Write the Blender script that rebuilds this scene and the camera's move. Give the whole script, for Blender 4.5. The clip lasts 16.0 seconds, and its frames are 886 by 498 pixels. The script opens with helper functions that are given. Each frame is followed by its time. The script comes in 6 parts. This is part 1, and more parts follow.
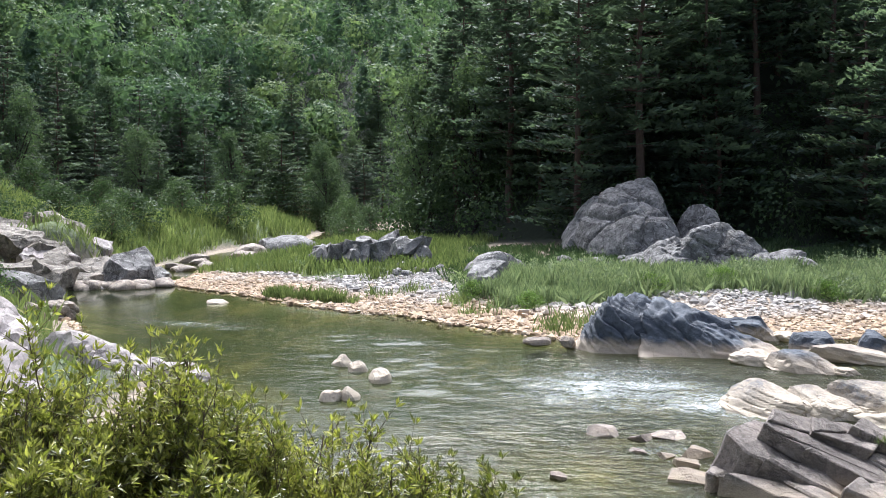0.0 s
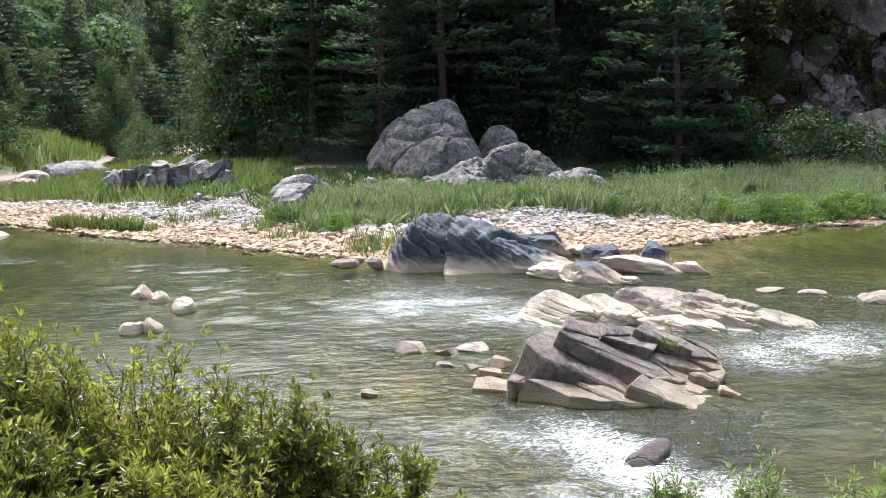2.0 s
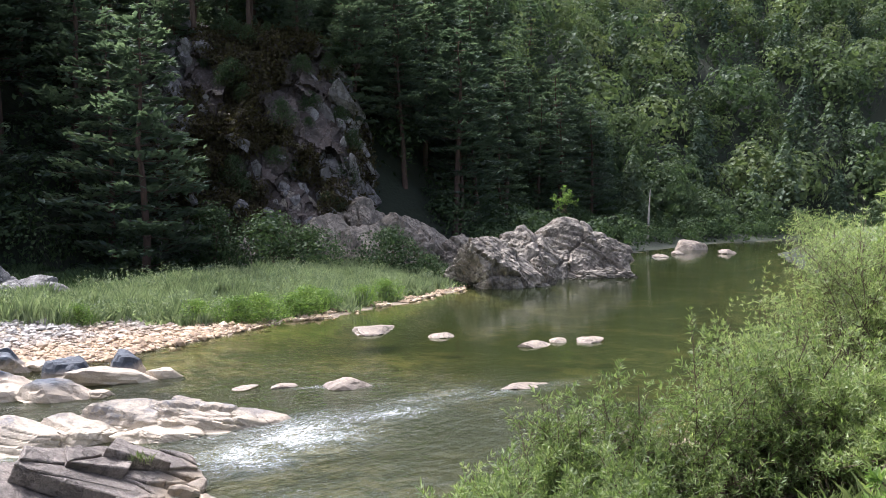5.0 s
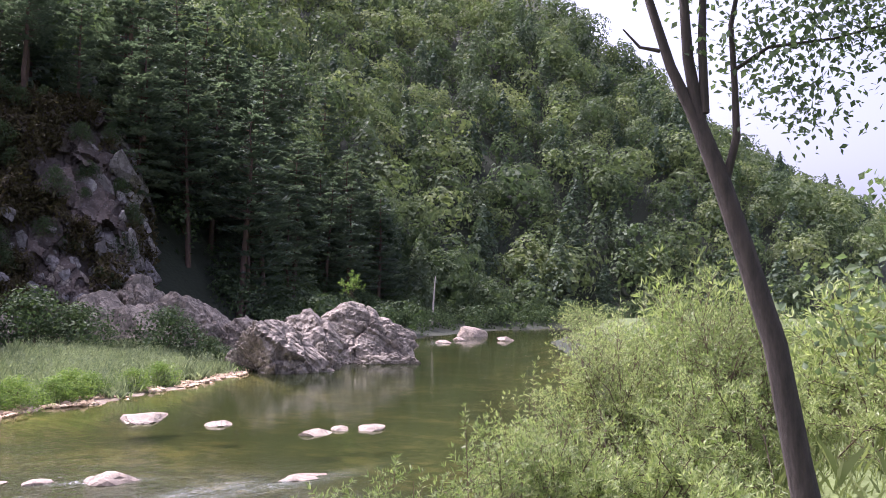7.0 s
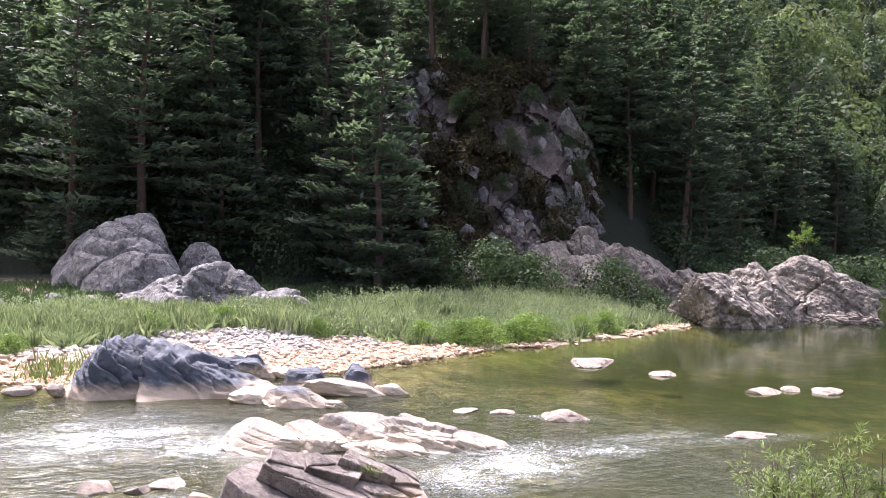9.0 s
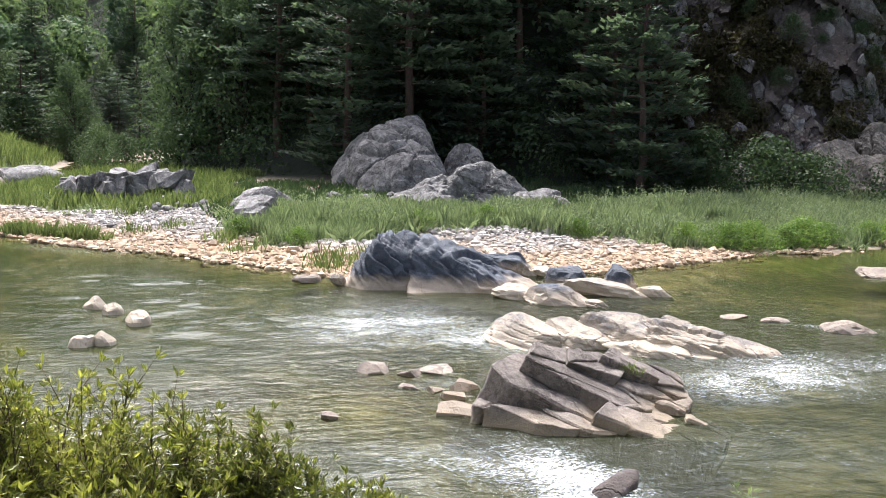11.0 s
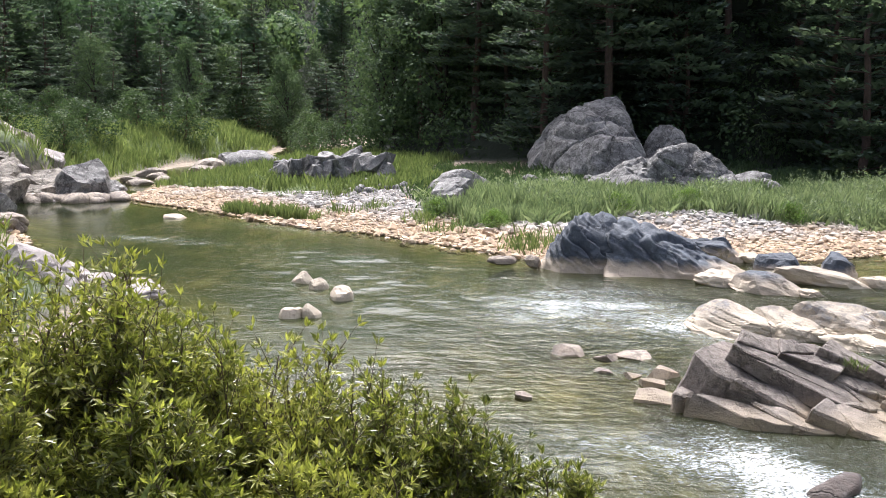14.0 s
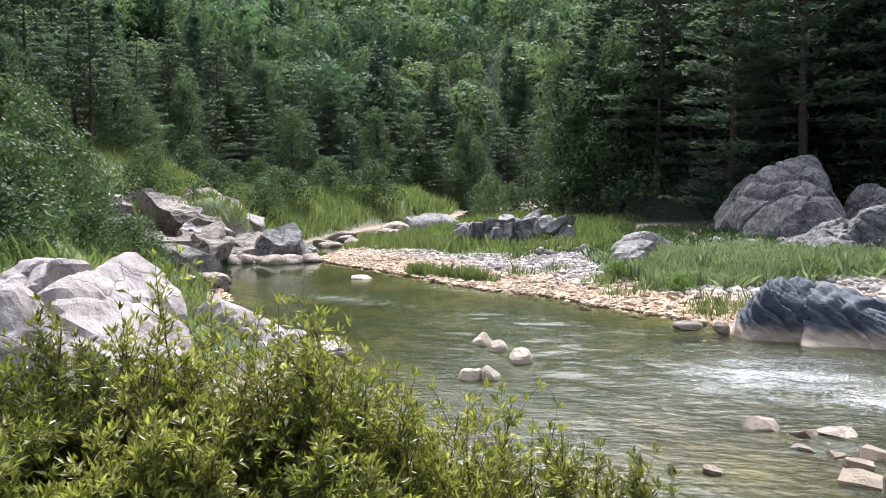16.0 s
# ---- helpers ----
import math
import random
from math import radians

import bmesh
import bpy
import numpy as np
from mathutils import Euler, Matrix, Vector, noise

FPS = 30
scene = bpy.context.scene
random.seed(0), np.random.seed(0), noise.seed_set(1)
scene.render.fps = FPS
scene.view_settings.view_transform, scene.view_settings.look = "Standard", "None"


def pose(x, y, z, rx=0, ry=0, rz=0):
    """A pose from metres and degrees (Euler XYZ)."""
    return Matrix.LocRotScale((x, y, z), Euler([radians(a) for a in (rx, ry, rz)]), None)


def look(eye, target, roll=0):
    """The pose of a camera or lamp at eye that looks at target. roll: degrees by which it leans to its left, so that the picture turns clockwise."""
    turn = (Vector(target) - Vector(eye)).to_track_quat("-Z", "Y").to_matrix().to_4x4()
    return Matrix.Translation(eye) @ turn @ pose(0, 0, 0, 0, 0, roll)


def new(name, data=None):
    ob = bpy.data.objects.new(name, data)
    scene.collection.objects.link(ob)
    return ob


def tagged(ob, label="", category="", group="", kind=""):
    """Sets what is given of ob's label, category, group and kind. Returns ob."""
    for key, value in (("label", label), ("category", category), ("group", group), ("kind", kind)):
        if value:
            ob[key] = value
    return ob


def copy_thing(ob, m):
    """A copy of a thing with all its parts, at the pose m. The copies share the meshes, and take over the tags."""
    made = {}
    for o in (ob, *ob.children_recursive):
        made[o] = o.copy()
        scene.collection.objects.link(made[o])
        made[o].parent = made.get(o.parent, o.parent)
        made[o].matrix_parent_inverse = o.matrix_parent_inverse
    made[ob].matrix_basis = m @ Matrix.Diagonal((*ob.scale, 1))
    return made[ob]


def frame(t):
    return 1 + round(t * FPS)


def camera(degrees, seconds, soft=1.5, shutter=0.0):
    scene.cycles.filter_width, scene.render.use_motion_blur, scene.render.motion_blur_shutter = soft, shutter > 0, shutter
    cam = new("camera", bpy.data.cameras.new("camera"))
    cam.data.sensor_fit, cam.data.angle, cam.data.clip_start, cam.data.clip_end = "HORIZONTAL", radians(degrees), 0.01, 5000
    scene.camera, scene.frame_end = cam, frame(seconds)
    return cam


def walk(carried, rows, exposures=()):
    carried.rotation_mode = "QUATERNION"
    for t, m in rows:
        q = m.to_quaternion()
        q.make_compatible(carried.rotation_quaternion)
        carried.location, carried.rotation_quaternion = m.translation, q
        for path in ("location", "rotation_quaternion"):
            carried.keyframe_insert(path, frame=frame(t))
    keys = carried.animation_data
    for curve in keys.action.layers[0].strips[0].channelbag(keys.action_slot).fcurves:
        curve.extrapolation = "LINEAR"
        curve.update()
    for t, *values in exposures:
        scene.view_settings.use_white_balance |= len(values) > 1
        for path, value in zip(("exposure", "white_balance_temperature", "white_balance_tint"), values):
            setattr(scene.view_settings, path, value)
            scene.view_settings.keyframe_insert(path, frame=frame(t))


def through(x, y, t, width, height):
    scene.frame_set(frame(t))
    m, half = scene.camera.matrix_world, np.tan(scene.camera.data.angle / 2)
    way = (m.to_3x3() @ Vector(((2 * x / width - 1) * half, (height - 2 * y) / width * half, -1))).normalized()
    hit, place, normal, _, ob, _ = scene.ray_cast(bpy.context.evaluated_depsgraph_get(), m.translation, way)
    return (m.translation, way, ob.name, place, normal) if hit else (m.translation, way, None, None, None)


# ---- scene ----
EXPOSURES = [(0.0, 0.10, 5600, 10), (3.5, 0.20, 5900, 12), (5.0, 0.26, 5750, 15), (7.5, 0.57, 5850, 36), (8.5, 0.52, 6000, 34), (9.0, 0.70, 5950, 27), (9.5, 0.06, 5900, 17), (10.0, 0.20, 5900, 13), (12.5, 0.18, 6000, 13), (16.0, 0.12, 5750, 12)]
SKY_STRENGTH, SUN_STRENGTH = 0.36, 3.9

# ---- camera and walk ----
cam = camera(54.34, 16.0, soft=0.8)
walk(cam, [
    (0.0, pose(-0.03, -0.15, 4.07, 86.39, 0.50, 0.43)),
    (0.5, pose(-0.03, -0.14, 4.07, 84.26, 0.04, -4.58)),
    (1.0, pose(-0.03, -0.13, 4.06, 82.64, 0.16, -8.54)),
    (1.5, pose(-0.03, -0.13, 4.06, 82.00, 0.57, -9.95)),
    (2.0, pose(-0.02, -0.13, 4.06, 81.13, 0.59, -12.40)),
    (2.5, pose(-0.02, -0.11, 4.06, 80.98, -0.19, -16.78)),
    (3.0, pose(-0.02, -0.09, 4.07, 81.82, -0.35, -20.81)),
    (3.5, pose(-0.03, -0.14, 4.08, 81.57, -0.55, -24.92)),
    (4.0, pose(0.06, -0.07, 4.08, 81.74, 0.19, -30.27)),
    (4.5, pose(0.15, -0.03, 4.07, 84.00, 1.01, -37.43)),
    (5.0, pose(0.16, 0.10, 4.04, 87.66, 0.38, -46.43)),
    (5.2, pose(0.16, 0.10, 4.05, 89.10, 0.20, -49.90)),
    (5.6, pose(0.16, 0.08, 4.08, 91.20, -0.20, -55.90)),
    (6.0, pose(0.15, 0.05, 4.11, 92.40, -0.60, -60.40)),
    (6.4, pose(0.13, 0.02, 4.14, 93.00, -1.00, -62.40)),
    (6.8, pose(0.11, 0.00, 4.17, 93.20, -1.30, -61.60)),
    (7.2, pose(0.09, -0.03, 4.19, 93.20, -1.50, -58.40)),
    (7.5, pose(0.07, -0.05, 4.20, 93.17, -1.56, -53.96)),
    (8.0, pose(0.01, -0.07, 4.19, 93.32, -1.77, -47.12)),
    (8.5, pose(-0.05, -0.05, 4.19, 91.86, -2.12, -39.85)),
    (9.0, pose(-0.07, -0.03, 4.19, 89.16, -1.99, -31.80)),
    (9.5, pose(-0.06, -0.01, 4.18, 86.73, -1.67, -23.53)),
    (10.0, pose(-0.03, 0.03, 4.17, 85.02, -1.87, -18.30)),
    (10.4, pose(-0.03, 0.09, 4.13, 84.00, -1.70, -15.90)),
    (10.8, pose(-0.04, 0.15, 4.09, 82.80, -1.50, -14.90)),
    (11.2, pose(-0.05, 0.21, 4.05, 81.70, -1.20, -14.70)),
    (11.6, pose(-0.05, 0.26, 4.01, 80.70, -1.00, -14.60)),
    (12.0, pose(-0.06, 0.32, 3.97, 79.90, -0.80, -13.80)),
    (12.5, pose(-0.06, 0.37, 3.95, 79.53, -0.63, -10.86)),
    (13.0, pose(-0.06, 0.38, 3.95, 80.00, -0.58, -7.40)),
    (13.5, pose(-0.06, 0.38, 3.95, 80.68, -0.46, -4.21)),
    (14.0, pose(-0.06, 0.38, 3.95, 81.04, -0.52, -1.92)),
    (14.5, pose(-0.06, 0.38, 3.95, 81.66, -0.50, 0.47)),
    (15.0, pose(-0.07, 0.39, 3.95, 82.69, -0.34, 3.03)),
    (15.5, pose(-0.07, 0.40, 3.95, 83.92, -0.06, 5.80)),
    (16.0, pose(-0.07, 0.40, 3.94, 85.18, 0.39, 9.92)),
], exposures=EXPOSURES)

# ---- world and sun ----
SUN_AZ, SUN_EL = radians(5.0), radians(58.0)      # azimuth to the left of +y, elevation
world = bpy.data.worlds.new("sky")
scene.world = world
world.use_nodes = True
wn = world.node_tree.nodes
sky = wn.new("ShaderNodeTexSky")
sky.sky_type, sky.sun_disc = "NISHITA", False
sky.sun_elevation, sky.sun_rotation = SUN_EL, -SUN_AZ
sky.air_density, sky.dust_density, sky.ozone_density = 0.5, 8.0, 0.2
wn["Background"].inputs["Strength"].default_value = SKY_STRENGTH
haze = wn.new("ShaderNodeHueSaturation")          # thin summer haze pales the blue
haze.inputs["Saturation"].default_value = 0.7
world.node_tree.links.new(sky.outputs[0], haze.inputs["Color"])
world.node_tree.links.new(haze.outputs[0], wn["Background"].inputs["Color"])
sun_data = bpy.data.lights.new("sun", "SUN")
sun_data.energy, sun_data.angle, sun_data.color = SUN_STRENGTH, radians(0.55), (1.0, 0.95, 0.86)
sun = new("sun", sun_data)
to_sun = Vector((-math.sin(SUN_AZ) * math.cos(SUN_EL), math.cos(SUN_AZ) * math.cos(SUN_EL), math.sin(SUN_EL)))
sun.matrix_world = look(to_sun * 60, (0, 0, 0))


# ---- small tools ----
rng = np.random.default_rng(7)


def vnoise(p, freq=1.0, seed=0):
    """Smooth value noise of points (N,3), in -1..1."""
    q = np.asarray(p, float) * freq + 31.7 * seed
    i = np.floor(q).astype(np.int64)
    f = q - i
    f = f * f * (3 - 2 * f)
    out = 0.0
    for dx in (0, 1):
        for dy in (0, 1):
            for dz in (0, 1):
                h = (i[:, 0] + dx) * 73856093 ^ (i[:, 1] + dy) * 19349663 ^ (i[:, 2] + dz) * 83492791 ^ seed * 2654435
                h = (h ^ (h >> 13)) * 1274126177
                h = ((h ^ (h >> 16)) & 0xFFFF) / 32767.5 - 1
                w = (f[:, 0] if dx else 1 - f[:, 0]) * (f[:, 1] if dy else 1 - f[:, 1]) * (f[:, 2] if dz else 1 - f[:, 2])
                out = out + h * w
    return out


def fractal(p, freq=1.0, seed=0, octaves=4, gain=0.5):
    total, amp = 0.0, 1.0
    for k in range(octaves):
        total = total + amp * vnoise(p, freq * 2.03 ** k, seed + k)
        amp *= gain
    return total


def mesh_of(name, verts, faces, material=None, smooth=False):
    """A mesh from arrays: verts (N,3), faces (M,3) or (M,4)."""
    me = bpy.data.meshes.new(name)
    verts, faces = np.asarray(verts, np.float32), np.asarray(faces, np.int32)
    m, k = faces.shape
    me.vertices.add(len(verts))
    me.vertices.foreach_set("co", verts.ravel())
    me.loops.add(m * k)
    me.loops.foreach_set("vertex_index", faces.ravel())
    me.polygons.add(m)
    me.polygons.foreach_set("loop_start", np.arange(0, m * k, k, dtype=np.int32))
    me.polygons.foreach_set("use_smooth", np.full(m, smooth))
    me.update(calc_edges=True)
    if material:
        me.materials.append(material)
    return me


def part(name, me, parent, label=""):
    ob = new(name, me)
    ob.parent = parent
    return tagged(ob, label) if label else ob


def thing(name, label, category, group="", me=None, at=(0, 0, 0), kind=""):
    ob = new(name, me)
    ob.location = at
    return tagged(ob, label, category, group, kind)


def inside(poly, x, y):
    poly = np.asarray(poly, float)
    r = np.zeros(np.shape(x), bool)
    for (x0, y0), (x1, y1) in zip(poly, np.roll(poly, -1, 0)):
        c = (y0 > y) != (y1 > y)
        r ^= c & (x < (x1 - x0) * (y - y0) / (y1 - y0 + 1e-12) + x0)
    return r


def line_dist(pts, x, y, closed=True):
    pts = np.asarray(pts, float)
    d = np.full(np.shape(x), 1e9)
    ends = np.roll(pts, -1, 0) if closed else pts[1:]
    for (x0, y0), (x1, y1) in zip(pts, ends):
        ux, uy = x1 - x0, y1 - y0
        s = np.clip(((x - x0) * ux + (y - y0) * uy) / (ux * ux + uy * uy), 0, 1)
        d = np.minimum(d, np.hypot(x - x0 - s * ux, y - y0 - s * uy))
    return d


def signed(poly, x, y):
    """Distance to the outline, positive inside."""
    d = line_dist(poly, x, y)
    return np.where(inside(poly, x, y), d, -d)


def ramp(v, a, b):
    s = np.clip((v - a) / (b - a), 0, 1)
    return s * s * (3 - 2 * s)


# ---- materials ----
class Mat:
    def __init__(self, name):
        self.m = bpy.data.materials.new(name)
        self.m.use_nodes = True
        self.n, self.l = self.m.node_tree.nodes, self.m.node_tree.links
        self.b = self.n["Principled BSDF"]
        self.out = self.n["Material Output"]

    def node(self, kind, **values):
        nd = self.n.new(kind)
        for k, v in values.items():
            nd.inputs[k].default_value = v
        return nd

    def link(self, a, b):
        self.l.new(a, b)

    def coords(self, scale=(1, 1, 1), rot=(0, 0, 0), which="Object"):
        tc, mp = self.n.new("ShaderNodeTexCoord"), self.n.new("ShaderNodeMapping")
        mp.inputs["Scale"].default_value, mp.inputs["Rotation"].default_value = scale, rot
        self.link(tc.outputs[which], mp.inputs[0])
        return mp.outputs[0]

    def world_pos(self, scale=(1, 1, 1)):
        g, mp = self.n.new("ShaderNodeNewGeometry"), self.n.new("ShaderNodeMapping")
        mp.inputs["Scale"].default_value = scale
        self.link(g.outputs["Position"], mp.inputs[0])
        return mp.outputs[0]

    def noise(self, vec, scale, detail=4, rough=0.55, out=0):
        nd = self.node("ShaderNodeTexNoise", Scale=scale, Detail=detail, Roughness=rough)
        self.link(vec, nd.inputs["Vector"])
        return nd.outputs[out]

    def voronoi(self, vec, scale, feature="F1", out=0):
        nd = self.n.new("ShaderNodeTexVoronoi")
        nd.feature = feature
        nd.inputs["Scale"].default_value = scale
        self.link(vec, nd.inputs["Vector"])
        return nd.outputs[out]

    def ramp(self, fac, stops):
        nd = self.n.new("ShaderNodeValToRGB")
        e = nd.color_ramp.elements
        while len(e) < len(stops):
            e.new(0.5)
        for el, (p, c) in zip(e, stops):
            el.position = p
            el.color = (*c, 1) if len(c) == 3 else c
        self.link(fac, nd.inputs[0])
        return nd.outputs[0]

    def mix(self, fac, a, b, blend="MIX"):
        nd = self.n.new("ShaderNodeMix")
        nd.data_type, nd.blend_type = "RGBA", blend
        for sock, v in ((nd.inputs[0], fac), (nd.inputs[6], a), (nd.inputs[7], b)):
            if isinstance(v, (int, float)):
                sock.default_value = v
            elif isinstance(v, tuple):
                sock.default_value = (*v, 1)
            else:
                self.link(v, sock)
        return nd.outputs[2]

    def math(self, op, a, b=0.0, clamp=False):
        nd = self.n.new("ShaderNodeMath")
        nd.operation, nd.use_clamp = op, clamp
        for sock, v in zip(nd.inputs, (a, b)):
            if isinstance(v, (int, float)):
                sock.default_value = v
            else:
                self.link(v, sock)
        return nd.outputs[0]

    def bump(self, height, strength, distance=0.02):
        nd = self.node("ShaderNodeBump", Strength=strength, Distance=distance)
        self.link(height, nd.inputs["Height"])
        self.link(nd.outputs[0], self.b.inputs["Normal"])
        return nd.outputs[0]

    def color(self, c):
        self.link(c, self.b.inputs["Base Color"]) if not isinstance(c, tuple) else setattr(self.b.inputs["Base Color"], "default_value", (*c, 1))

    def rough(self, r):
        self.b.inputs["Roughness"].default_value = r


def foliage(name, dark, mid, light, through=0.4, rough=0.55, spread=1.0, gloss=0.15, by_tree=0.0):
    """Leaves: colour varies leaf by leaf and plant by plant, light shines through."""
    m = Mat(name)
    geo, info = m.n.new("ShaderNodeNewGeometry"), m.n.new("ShaderNodeObjectInfo")
    patch = m.noise(m.world_pos(), 0.35, 2)
    f = m.math("ADD", m.math("MULTIPLY", geo.outputs["Random Per Island"], 0.55 * spread), m.math("MULTIPLY", info.outputs["Random"], 0.25))
    f = m.math("ADD", f, m.math("MULTIPLY", patch, 0.4))
    if by_tree:
        own = m.n.new("ShaderNodeAttribute")
        own.attribute_name = "tree"
        f = m.math("ADD", f, m.math("MULTIPLY", m.math("SUBTRACT", own.outputs["Fac"], 0.5), by_tree))
    col = m.ramp(f, [(0.15, dark), (0.55, mid), (0.95, light)])
    m.color(col)
    m.rough(rough)
    m.b.inputs["Specular IOR Level"].default_value = gloss
    tr = m.n.new("ShaderNodeBsdfTranslucent")
    m.link(m.mix(1.0, col, (1.15, 1.25, 0.72), "MULTIPLY"), tr.inputs["Color"])
    ms = m.node("ShaderNodeMixShader", Fac=through)
    m.link(m.b.outputs[0], ms.inputs[1])
    m.link(tr.outputs[0], ms.inputs[2])
    m.link(ms.outputs[0], m.out.inputs["Surface"])
    return m.m


def stone(name, base, light, dark, grain=6.0, bands=None, wet=0.0, cream=None, cream_z=(0.25, 0.6), bump=0.6, lichen=None):
    """Weathered rock: patches, grain, cracks; optional layered bands and a pale water-worn foot."""
    m = Mat(name)
    v = m.world_pos()
    big, fine = m.noise(v, 0.9, 5, 0.6), m.noise(v, grain, 6, 0.65)
    col = m.mix(m.ramp(big, [(0.35, (0, 0, 0)), (0.68, (1, 1, 1))]), base, light)
    col = m.mix(m.ramp(fine, [(0.3, (1, 1, 1)), (0.52, (0, 0, 0))]), col, dark)
    warp = m.n.new("ShaderNodeVectorMath")
    warp.operation = "ADD"
    m.link(v, warp.inputs[0])
    nz = m.n.new("ShaderNodeVectorMath")
    nz.operation = "SCALE"
    m.link(m.noise(v, 2.2, 5, 0.65, 1), nz.inputs[0])
    nz.inputs["Scale"].default_value = 0.8
    m.link(nz.outputs[0], warp.inputs[1])
    crack = m.voronoi(warp.outputs[0], 0.9, "DISTANCE_TO_EDGE")
    cr = m.ramp(crack, [(0.0, (0, 0, 0)), (0.035, (1, 1, 1))])
    crack2 = m.voronoi(warp.outputs[0], 2.7, "DISTANCE_TO_EDGE")
    cr2 = m.ramp(crack2, [(0.0, (0, 0, 0)), (0.05, (1, 1, 1))])
    tone = m.n.new("ShaderNodeSeparateColor")
    m.link(m.voronoi(warp.outputs[0], 1.7, "F1", 1), tone.inputs[0])
    col = m.mix(m.math("MULTIPLY", tone.outputs[0], 0.45), col, dark)
    stain = m.noise(m.world_pos((1.3, 1.3, 0.35)), 1.1, 5, 0.7)
    col = m.mix(m.math("MULTIPLY", m.ramp(stain, [(0.48, (0, 0, 0)), (0.62, (1, 1, 1))]), 0.55), col, dark)
    col = m.mix(m.math("MULTIPLY", m.math("SUBTRACT", 1.0, cr2), 0.45), col, dark)
    col = m.mix(m.math("MULTIPLY", m.math("SUBTRACT", 1.0, cr), 0.7), col, dark)
    col = m.mix(m.math("MULTIPLY", m.ramp(m.noise(v, grain * 3.2, 8, 0.8), [(0.40, (1, 1, 1)), (0.52, (0, 0, 0))]), 0.45), col, dark)
    h = m.math("ADD", m.math("MULTIPLY", fine, 0.5), m.math("MULTIPLY", big, 0.7))
    h = m.math("ADD", h, m.math("MULTIPLY", cr2, 0.06))
    h = m.math("ADD", h, m.math("MULTIPLY", m.noise(v, grain * 4.5, 5, 0.7), 0.30))
    h = m.math("ADD", h, m.math("MULTIPLY", cr, 0.25))
    if bands:
        rot, freq = bands
        w = m.n.new("ShaderNodeTexWave")
        w.bands_direction = "Z"
        w.inputs["Scale"].default_value, w.inputs["Distortion"].default_value, w.inputs["Detail"].default_value = freq, 5.0, 3.0
        mp = m.n.new("ShaderNodeMapping")
        mp.inputs["Rotation"].default_value = rot
        m.link(v, mp.inputs[0])
        m.link(mp.outputs[0], w.inputs["Vector"])
        h = m.math("ADD", h, m.math("MULTIPLY", w.outputs[1], 0.15))
        col = m.mix(m.math("MULTIPLY", w.outputs[1], 0.2), col, dark)
    if lichen:
        spots = m.ramp(m.noise(v, 3.4, 9, 0.8), [(0.52, (0, 0, 0)), (0.60, (1, 1, 1))])
        col = m.mix(m.math("MULTIPLY", spots, 0.7), col, lichen)
    if cream:
        sep = m.n.new("ShaderNodeSeparateXYZ")
        m.link(v, sep.inputs[0])
        zz = m.math("ADD", sep.outputs[2], m.math("MULTIPLY", m.math("SUBTRACT", m.noise(v, 1.6, 4), 0.5), 0.5))
        mr = m.node("ShaderNodeMapRange")
        m.link(zz, mr.inputs[0])
        mr.inputs[1].default_value, mr.inputs[2].default_value, mr.inputs[3].default_value, mr.inputs[4].default_value = cream_z[0], cream_z[1], 1.0, 0.0
        col = m.mix(mr.outputs[0], col, cream)
    speck = m.noise(v, grain * 6, 4, 0.8)
    col = m.mix(m.math("MULTIPLY", m.ramp(speck, [(0.35, (1, 1, 1)), (0.5, (0, 0, 0))]), 0.5), col, dark)
    m.color(m.mix(m.math("MULTIPLY", m.math("SUBTRACT", 1.0, cr), 0.7), col, dark) if not cream else col)
    m.rough(0.75)
    m.bump(h, bump, 0.08)
    return m.m


M_LEAF_BUSH = foliage("bush_leaves", (0.030, 0.042, 0.010), (0.142, 0.155, 0.030), (0.40, 0.39, 0.105), 0.46, 0.32, gloss=0.6)
M_LEAF_WILLOW = foliage("willow_leaves", (0.070, 0.102, 0.036), (0.160, 0.215, 0.078), (0.34, 0.39, 0.18), 0.48, 0.38, gloss=0.5)
M_GRASS = foliage("grass_blades", (0.075, 0.100, 0.066), (0.158, 0.198, 0.125), (0.30, 0.34, 0.22), 0.45)
M_SEDGE = foliage("sedge_blades", (0.066, 0.090, 0.042), (0.13, 0.16, 0.070), (0.22, 0.25, 0.115), 0.45)
# needles paler and bluer than pine: the wood's haze put into their colour
M_PINE = foliage("pine_needles", (0.060, 0.086, 0.074), (0.104, 0.140, 0.112), (0.170, 0.208, 0.148), 0.45, spread=0.6)
M_BROAD = foliage("broad_leaves", (0.050, 0.078, 0.048), (0.090, 0.130, 0.074), (0.155, 0.20, 0.100), 0.42, spread=0.7)
M_FAR_PINE = foliage("hill_pine_foliage", (0.055, 0.092, 0.064), (0.096, 0.146, 0.096), (0.155, 0.208, 0.122), 0.40, spread=0.4, by_tree=0.75)
M_FAR_BROAD = foliage("hill_broadleaf_foliage", (0.064, 0.108, 0.070), (0.120, 0.182, 0.106), (0.21, 0.27, 0.135), 0.40, spread=0.4, by_tree=0.75)
# right slope: bluish distance haze is mixed into both leaf colours
M_SLOPE_PINE = foliage("hazed_slope_pine_foliage", (0.055, 0.083, 0.058), (0.096, 0.130, 0.084), (0.162, 0.196, 0.112), 0.40, spread=0.45, by_tree=0.75)
M_SLOPE_BROAD = foliage("hazed_slope_broadleaf_foliage", (0.070, 0.102, 0.056), (0.128, 0.166, 0.084), (0.22, 0.25, 0.125), 0.40, spread=0.45, by_tree=0.75)
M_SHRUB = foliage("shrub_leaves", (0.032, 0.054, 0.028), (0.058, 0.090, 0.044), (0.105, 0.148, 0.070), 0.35)
